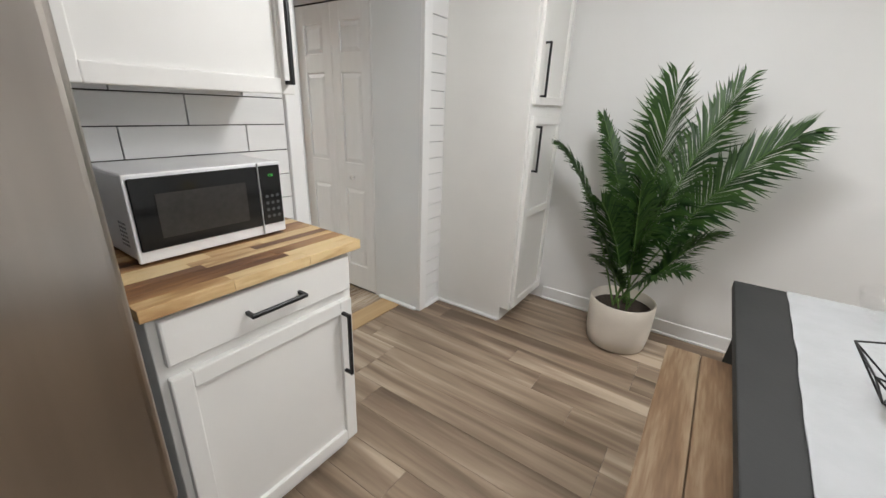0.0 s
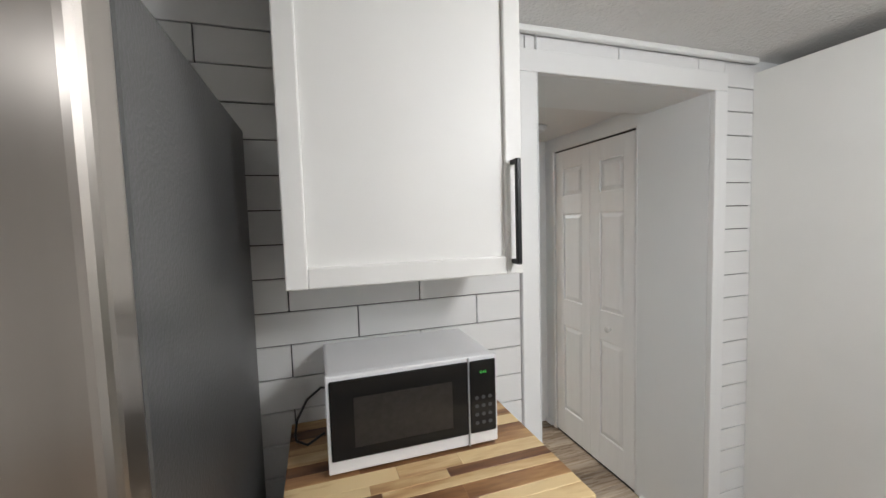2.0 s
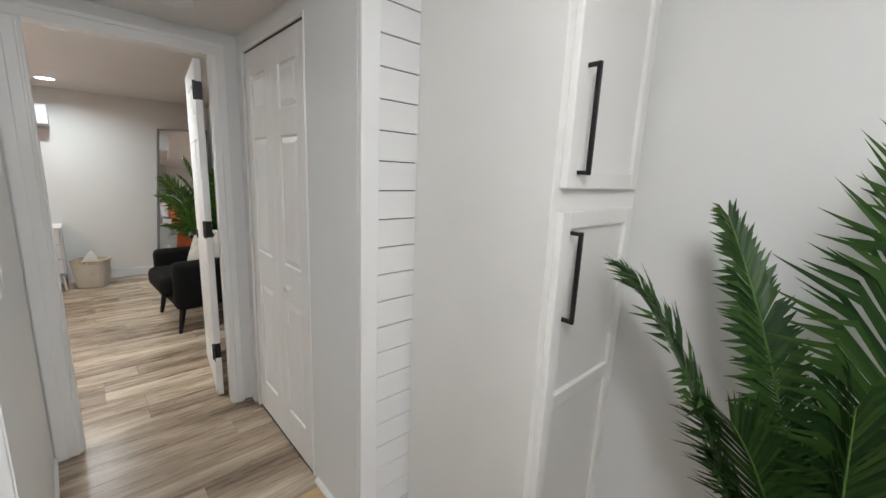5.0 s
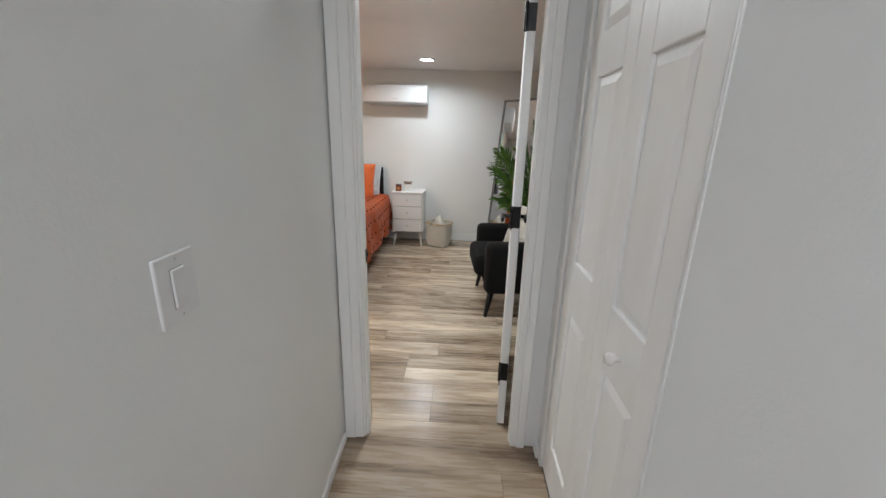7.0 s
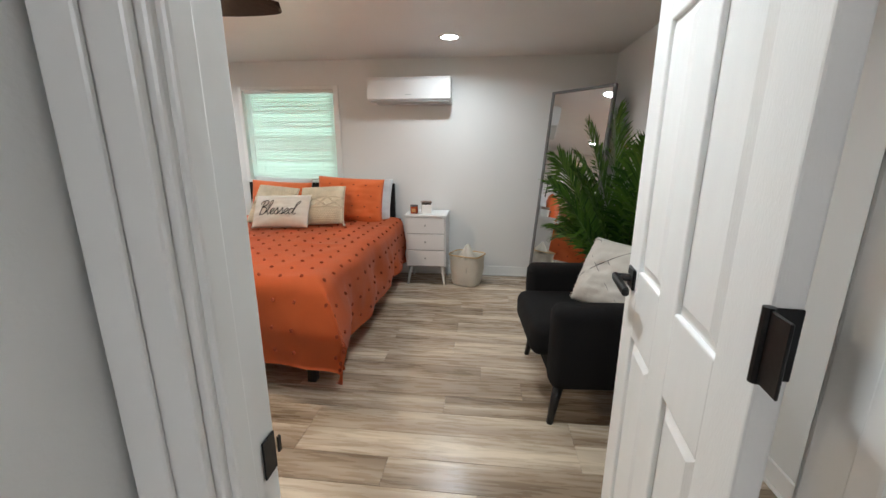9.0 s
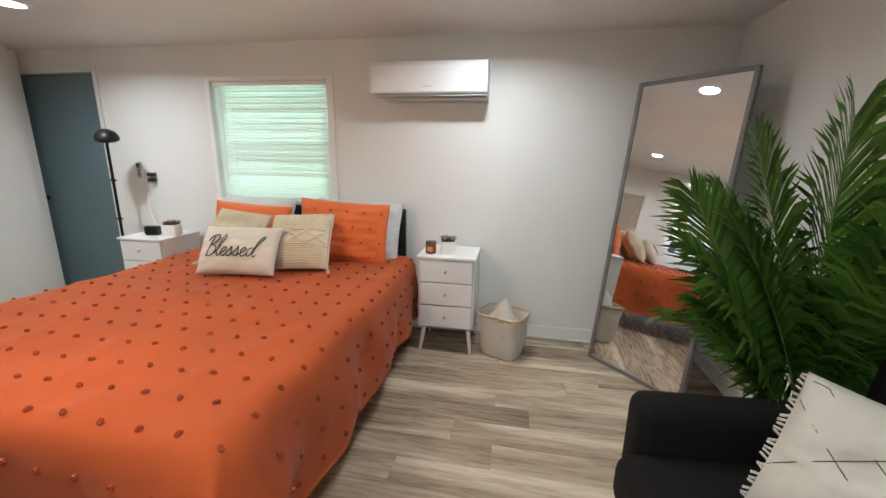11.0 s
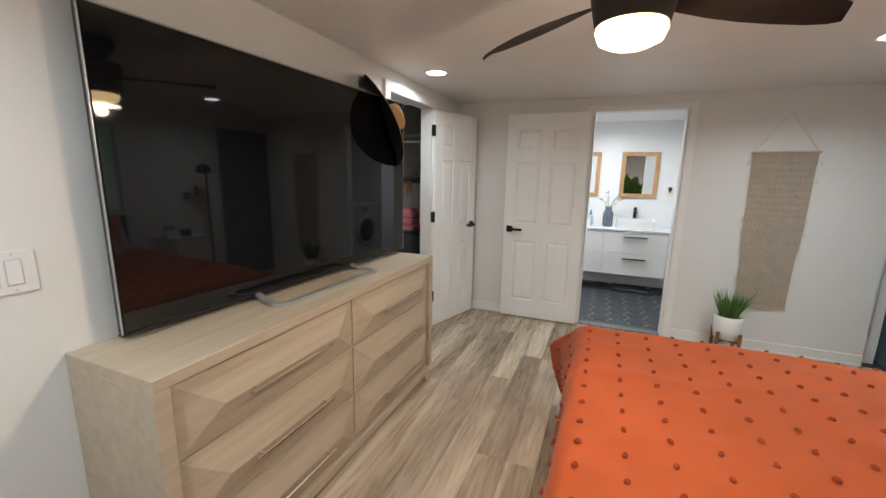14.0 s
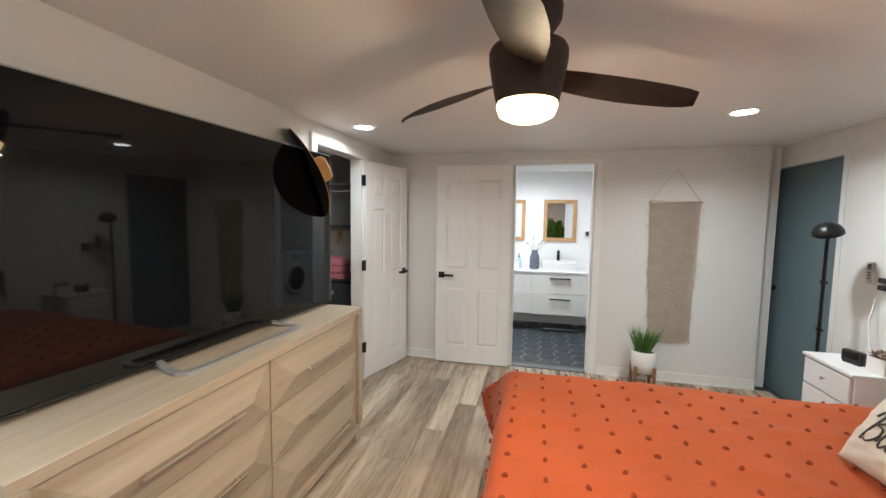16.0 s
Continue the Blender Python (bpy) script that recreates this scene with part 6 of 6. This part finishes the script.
# plant on stand
_ps = thing("potted_grass", "spiky green grass plant in a white pot on a walnut stand", "plant", -5.93, -1.85, 0)
part("pot", lathe([(0.075, 0.145), (0.088, 0.15), (0.098, 0.22), (0.100, 0.335), (0.095, 0.338), (0.092, 0.315)], 36), CERAM, _ps, "white ceramic pot", True)
part("soil", lathe([(0.092, 0.315), (0, 0.32)], 20), SOIL, _ps)
for k in range(4):
    a = math.pi / 4 + k * math.pi / 2
    part("stand_leg", solid((0.108 * math.cos(a) - 0.011, 0.108 * math.cos(a) + 0.011, 0.108 * math.sin(a) - 0.011, 0.108 * math.sin(a) + 0.011, 0, 0.21), bevel=0.002), WALNUT, _ps, "walnut stand leg")
part("stand_cross", solid((-0.10, 0.10, -0.011, 0.011, 0.122, 0.144), (-0.011, 0.011, -0.10, 0.10, 0.121, 0.1435)), WALNUT, _ps).rotation_euler = (0, 0, math.pi / 4)
_b = bmesh.new()
for i in range(130):
    a, r0 = _r.uniform(0, 6.28), _r.uniform(0, 0.06)
    o = Vector((r0 * math.cos(a), r0 * math.sin(a), 0.315))
    d = Vector((math.cos(a) * _r.uniform(0.1, 0.55), math.sin(a) * _r.uniform(0.1, 0.55), 1)).normalized()
    ln = _r.uniform(0.14, 0.27)
    s = d.cross(Vector((0.3, 0.7, 0.1))).normalized() * 0.0035
    q = o + d * ln * 0.6
    e = o + d * ln + Vector((d.x, d.y, -0.2)) * 0.03
    v = [_b.verts.new(k) for k in (o - s, o + s, q + s * 0.8, q - s * 0.8, e)]
    _b.faces.new(v[:4]), _b.faces.new((v[3], v[2], v[4]))
part("grass", _b, GRASSM, _ps)

# ---- closet contents ----
_s = thing("closet_shelving", "dark closet shelf unit with storage drawers", "shelf", -2.98, -1.84, 0)
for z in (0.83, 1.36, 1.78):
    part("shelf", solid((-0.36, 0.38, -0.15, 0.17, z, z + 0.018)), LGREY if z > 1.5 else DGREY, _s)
for y in (-0.14, 0.15):
    for x in (-0.37, 0.39):
        part("post", solid((x - 0.01, x + 0.01, y - 0.01, y + 0.01, 0, 1.95)), BLACK, _s)
for k in range(3):
    d = part("drawer", solid((-0.35, 0.37, -0.14, 0.18, 0.03 + 0.265 * k, 0.285 + 0.265 * k), bevel=0.01), DGREY, _s, "dark grey storage drawer")
    part("drawer_pull", solid((-0.07, 0.07, 0.18, 0.20, 0.17 + 0.265 * k, 0.205 + 0.265 * k), bevel=0.004), SILVER, d)
_k = thing("folded_towels", "stack of pink folded towels on the closet shelf", "towel", -3.02, -1.79, 0.849)
for i in range(2):
    part("towel", solid((-0.12, 0.12, -0.10, 0.10, 0.022 * i, 0.021 + 0.022 * i), bevel=0.009, seg=3), PINK, _k, "", True)
_k = thing("pink_case", "pink fabric case on folded towels in the closet", "case", -3.02, -1.79, 0.893)
part("case", solid((-0.10, 0.10, -0.09, 0.09, 0.0, 0.17), bevel=0.04, seg=4), PINK, _k, "", True)
part("zip", solid((-0.103, 0.103, -0.092, 0.092, 0.08, 0.09), bevel=0.002), mat("zip_red", (0.45, 0.07, 0.1), 0.6), _k)
_k = thing("green_box", "green plastic box on the closet shelf", "box", -2.84, -1.80, 0.849)
part("box", solid((-0.06, 0.06, -0.08, 0.08, 0, 0.24), bevel=0.008), GREENP, _k)
part("lid", solid((-0.065, 0.065, -0.085, 0.085, 0.24, 0.26), bevel=0.004), DGREY, _k)
_k = thing("paper_stack", "white papers propped above the pink case", "papers", -2.99, -1.93, 1.10)
_k.location.z = 0.849
part("paper", solid((-0.16, 0.16, -0.02, 0.02, 0, 0.47), bevel=0.002), WHITEP, _k)
_k = thing("dried_flowers", "bunch of dried golden flowers hanging under the shelf", "dried flowers", -3.07, -1.74, 1.36)
_b = bmesh.new()
_q = random.Random(9)
for i in range(26):
    e = Vector((_q.uniform(-0.05, 0.05), _q.uniform(-0.03, 0.03), -_q.uniform(0.08, 0.19)))
    tube([(0, 0, 0), e * 0.6, e], 0.0035, 4, _b)
part("dried_spray", _b, STRAW, _k)
_k = thing("closet_rail", "thin metal hanging rail in the closet", "rail", -2.97, -1.45, 1.70)
part("rail", tube([(-0.41, 0, 0), (0.41, 0, 0)], 0.009, 8), SILVER, _k)

# ---- bathroom ----
_v = thing("bathroom_vanity", "floating white vanity with four drawers and black handles", "vanity", -4.90, -3.62, 0)
part("carcass", solid((-0.75, 0.66, -0.225, 0.22, 0.225, 0.775)), CABW, _v)
for j in range(2):
    for i in range(2):
        x0 = -0.755 + 0.71 * j
        z0 = 0.23 + 0.272 * i
        d = part("drawer", solid((x0 + 0.003, x0 + 0.705, 0.22, 0.24, z0, z0 + 0.266), bevel=0.002), CABW, _v)
        part("handle", solid((x0 + 0.225, x0 + 0.485, 0.24, 0.265, z0 + 0.20, z0 + 0.212), bevel=0.002), BLACK, d, "black bar handle")
_wt2 = thing("vanity_top", "white quartz vanity top", "worktop", -4.90, -3.62, 0.776)
part("slab", solid((-0.80, 0.70, -0.226, 0.25, 0, 0.022), bevel=0.002), QUARTZ, _wt2)


def basin(x):
    b = thing("vessel_basin", "white rectangular vessel basin on the vanity", "basin", x, -3.62, 0.799, 0, "vessel basins")
    part("bowl", solid((-0.22, 0.22, -0.14, 0.16, 0, 0.018), (-0.22, 0.22, -0.14, -0.125, 0.018, 0.105), (-0.22, 0.22, 0.145, 0.16, 0.018, 0.105), (-0.22, -0.205, -0.125, 0.145, 0.018, 0.105), (0.205, 0.22, -0.125, 0.145, 0.018, 0.105), bevel=0.004, seg=2), CERAM, b)
    part("drain", lathe([(0.022, 0.018), (0.022, 0.021)], 16), BLACK, b)
    f = thing("basin_faucet", "tall matt black basin faucet", "faucet", x, -3.80, 0.799, 0, "basin faucets")
    part("column", lathe([(0.026, 0), (0.026, 0.006), (0.020, 0.01), (0.020, 0.235), (0.018, 0.24)], 18), BLACK, f, "", True)
    part("spout", solid((-0.012, 0.012, 0.0, 0.15, 0.185, 0.205), bevel=0.003), BLACK, f)
    part("lever", solid((-0.006, 0.006, -0.01, 0.07, 0.242, 0.252), bevel=0.002), BLACK, f)


basin(-5.29)
basin(-4.55)


def bath_mirror(x0, x1):
    m = thing("bathroom_mirror", "rectangular mirror in an oak frame", "mirror", (x0 + x1) / 2, -3.85, 1.165, 0, "bathroom mirrors")
    w, h = (x1 - x0) / 2, 0.575
    part("frame", solid((-w, -w + 0.05, 0.002, 0.028, 0, h), (w - 0.05, w, 0.002, 0.028, 0, h), (-w + 0.05, w - 0.05, 0.002, 0.0275, 0, 0.05), (-w + 0.05, w - 0.05, 0.002, 0.0275, h - 0.05, h), bevel=0.003), OAKM, m)
    part("glass", solid((-w + 0.05, w - 0.05, 0.004, 0.012, 0.05, h - 0.05)), MIRROR, m)


bath_mirror(-5.515, -5.075)
bath_mirror(-4.825, -4.385)
_g = thing("vase", "grey-blue ribbed glass vase with eucalyptus sprigs", "vase", -4.97, -3.60, 0.799)
part("vessel", lathe([(0.055, 0)] + [(0.06 + 0.004 * (i % 2), 0.012 + 0.012 * i) for i in range(14)] + [(0.045, 0.20), (0.038, 0.235), (0.042, 0.25), (0.036, 0.248)], 30), GREYGL, _g, "", True)
_b = bmesh.new()
_lf = bmesh.new()
for k in range(7):
    a = _r.uniform(0, 6.28)
    e = Vector((math.cos(a) * 0.16 - 0.05, math.sin(a) * 0.08, 0.30 + _r.uniform(0.02, 0.14)))
    o = Vector((0, 0, 0.20))
    tube([o, o * 0.5 + e * 0.5 + Vector((0, 0, 0.04)), e], 0.0018, 5, _b)
    for i in range(9):
        p = o.lerp(e, 0.3 + 0.7 * i / 8) + Vector((0, 0, 0.03 * math.sin(3.14 * i / 8)))
        d = Vector((_r.uniform(-1, 1), _r.uniform(-1, 1), _r.uniform(-0.4, 0.8))).normalized() * 0.024
        s = d.cross(Vector((0.2, 0.3, 1))).normalized() * 0.010
        _lf.faces.new([_lf.verts.new(q) for q in (p, p + d * 0.5 + s, p + d, p + d * 0.5 - s)])
part("twig", _b, STEM, _g)
part("foliage", _lf, GRASSM, _g)
_s = thing("soap_dispenser", "clear soap bottle with black pump on the vanity", "soap dispenser", -4.76, -3.66, 0.799)
part("bottle", lathe([(0.032, 0), (0.034, 0.01), (0.034, 0.11), (0.02, 0.13), (0.014, 0.14)], 22), mat("pale_blue_soap", (0.45, 0.62, 0.72), 0.15), _s, "", True)
_b = lathe([(0.015, 0.14), (0.015, 0.155), (0.006, 0.158), (0.006, 0.185)], 14)
box(_b, -0.008, 0.008, -0.008, 0.04, 0.183, 0.195, bevel=0.002)
part("pump", _b, BLACK, _s)
_o = thing("bathroom_outlet", "white outlet with black night light on the bathroom wall", "outlet", -5.66, -3.85, 1.26)
part("plate", solid((-0.035, 0.035, 0, 0.006, -0.058, 0.058), bevel=0.002), WHITEP, _o)
part("night_light", solid((-0.018, 0.018, 0.006, 0.035, 0.0, 0.05), bevel=0.004), BLACKP, _o)
part("amber_window", solid((-0.012, 0.012, 0.006, 0.02, -0.02, 0.0), bevel=0.002), STRAW, _o)
_o = thing("bath_scale", "dark grey low step under the vanity", "step", -5.30, -3.55, 0)
part("board", solid((-0.20, 0.20, -0.14, 0.14, 0.012, 0.04), bevel=0.006), DGREY, _o)
part("base_strip", solid((-0.19, -0.17, -0.12, 0.12, 0.0, 0.012), (0.17, 0.19, -0.12, 0.12, 0.0, 0.012)), BLACKP, _o)

# washing machine in the alcove
_wm = thing("washing_machine", "pale grey front-loading washing machine with dark round door", "washing machine", -5.78, -2.76, 0)
part("body", solid((-0.60, 0.0, -0.31, 0.31, 0.02, 0.98), bevel=0.012, seg=3), LGREY, _wm)
part("control_strip", solid((0.0, 0.006, -0.30, 0.30, 0.86, 0.965), bevel=0.002), SILVER, _wm)
_wd = lathe([(0.205, 0.0), (0.215, 0.012), (0.205, 0.03), (0.165, 0.036), (0.160, 0.028)], 40, False)
bmesh.ops.transform(_wd, matrix=pose(0.0, 0, 0.60, 0, 90, 0), verts=_wd.verts)
_wr = part("door_ring", _wd, SILVER, _wm, "silver door ring", True)
_wd = lathe([(0.162, 0.026), (0.12, 0.040), (0.0, 0.048)], 40, False)
bmesh.ops.transform(_wd, matrix=pose(0.0, 0, 0.60, 0, 90, 0), verts=_wd.verts)
part("door_glass", _wd, SMOKE, _wr, "dark door glass", True)
_wd = lathe([(0.028, 0.006), (0.026, 0.028), (0.0, 0.030)], 20)
bmesh.ops.transform(_wd, matrix=pose(0.0, 0, 0.912, 0, 90, 0), verts=_wd.verts)
part("dial", _wd, SILVER, _wm, "", True)
for _y in (-0.26, 0.26):
    for _x in (-0.55, -0.05):
        part("foot", lathe([(0.022, 0), (0.022, 0.022)], 12), BLACKP, _wm).location = (_x, _y, 0)

# ---- pieces of floors and walls ----


def plank_floor(parent, x0, x1, y0, y1, along, material, width=0.152, length=1.22, seed=1, cut=None):
    rnd = random.Random(seed)
    items = []
    a0, a1, b0, b1 = (x0, x1, y0, y1) if along == "y" else (y0, y1, x0, x1)
    a = a0
    while a < a1 - 0.01:
        w = min(width, a1 - a)
        b = b0 - rnd.choice((0.1, 0.3, 0.5, 0.72, 0.9, 1.1))
        while b < b1 - 0.01:
            lo, hi = max(b, b0), min(b + length, b1)
            if hi - lo > 0.02:
                p, q, r, s = a + 0.0006, a + w - 0.0006, lo + 0.0006, hi - 0.0006
                items.append((p, q, r, s, -0.006, 0.0) if along == "y" else (r, s, p, q, -0.006, 0.0))
            b += length
        a += w
    pieces("plank", items, material, parent, 0.0012)


plank_floor(floor_b, -7.0, -3.386, -2.05, 3.25, "y", FLOORB, seed=3)
plank_floor(floor_b, -3.386, -2.46, 1.72, 2.62, "y", FLOORB, seed=4)
plank_floor(floor_k, -2.30, 1.8, -1.0, 3.39, "x", FLOORK, seed=6)
pieces("board", PIECES_SHIP[0], SHIP, PIECES_SHIP[1], 0.0012)
# hexagon tiles
_hx = bpy.data.meshes.new("tile")
_R = 0.112
_F = 0.955
_b = bmesh.new()
_lo = [_b.verts.new((_F * _R * math.cos(math.pi / 3 * k), _F * _R * math.sin(math.pi / 3 * k), -0.003)) for k in range(6)]
_mid = [_b.verts.new((v.co.x, v.co.y, -0.0008)) for v in _lo]
_up = [_b.verts.new((v.co.x * 0.985, v.co.y * 0.985, 0)) for v in _lo]
for p, q in ((_lo, _mid), (_mid, _up)):
    for k in range(6):
        _b.faces.new((p[k], p[(k + 1) % 6], q[(k + 1) % 6], q[k]))
_b.faces.new(_up)
_b.to_mesh(_hx)
_b.free()
_hx.materials.append(TILED)
for i in range(11):
    for j in range(9):
        x, y = -5.66 + i * (_R * 1.5 + 0.004), -3.74 + j * (_R * 1.732 + 0.005) + (0.099 if i % 2 else 0)
        if y < -2.16 and x < -3.80:
            ob = new("tile", _hx)
            ob.parent = floor_t
            ob.location = (x, y, 0.0)
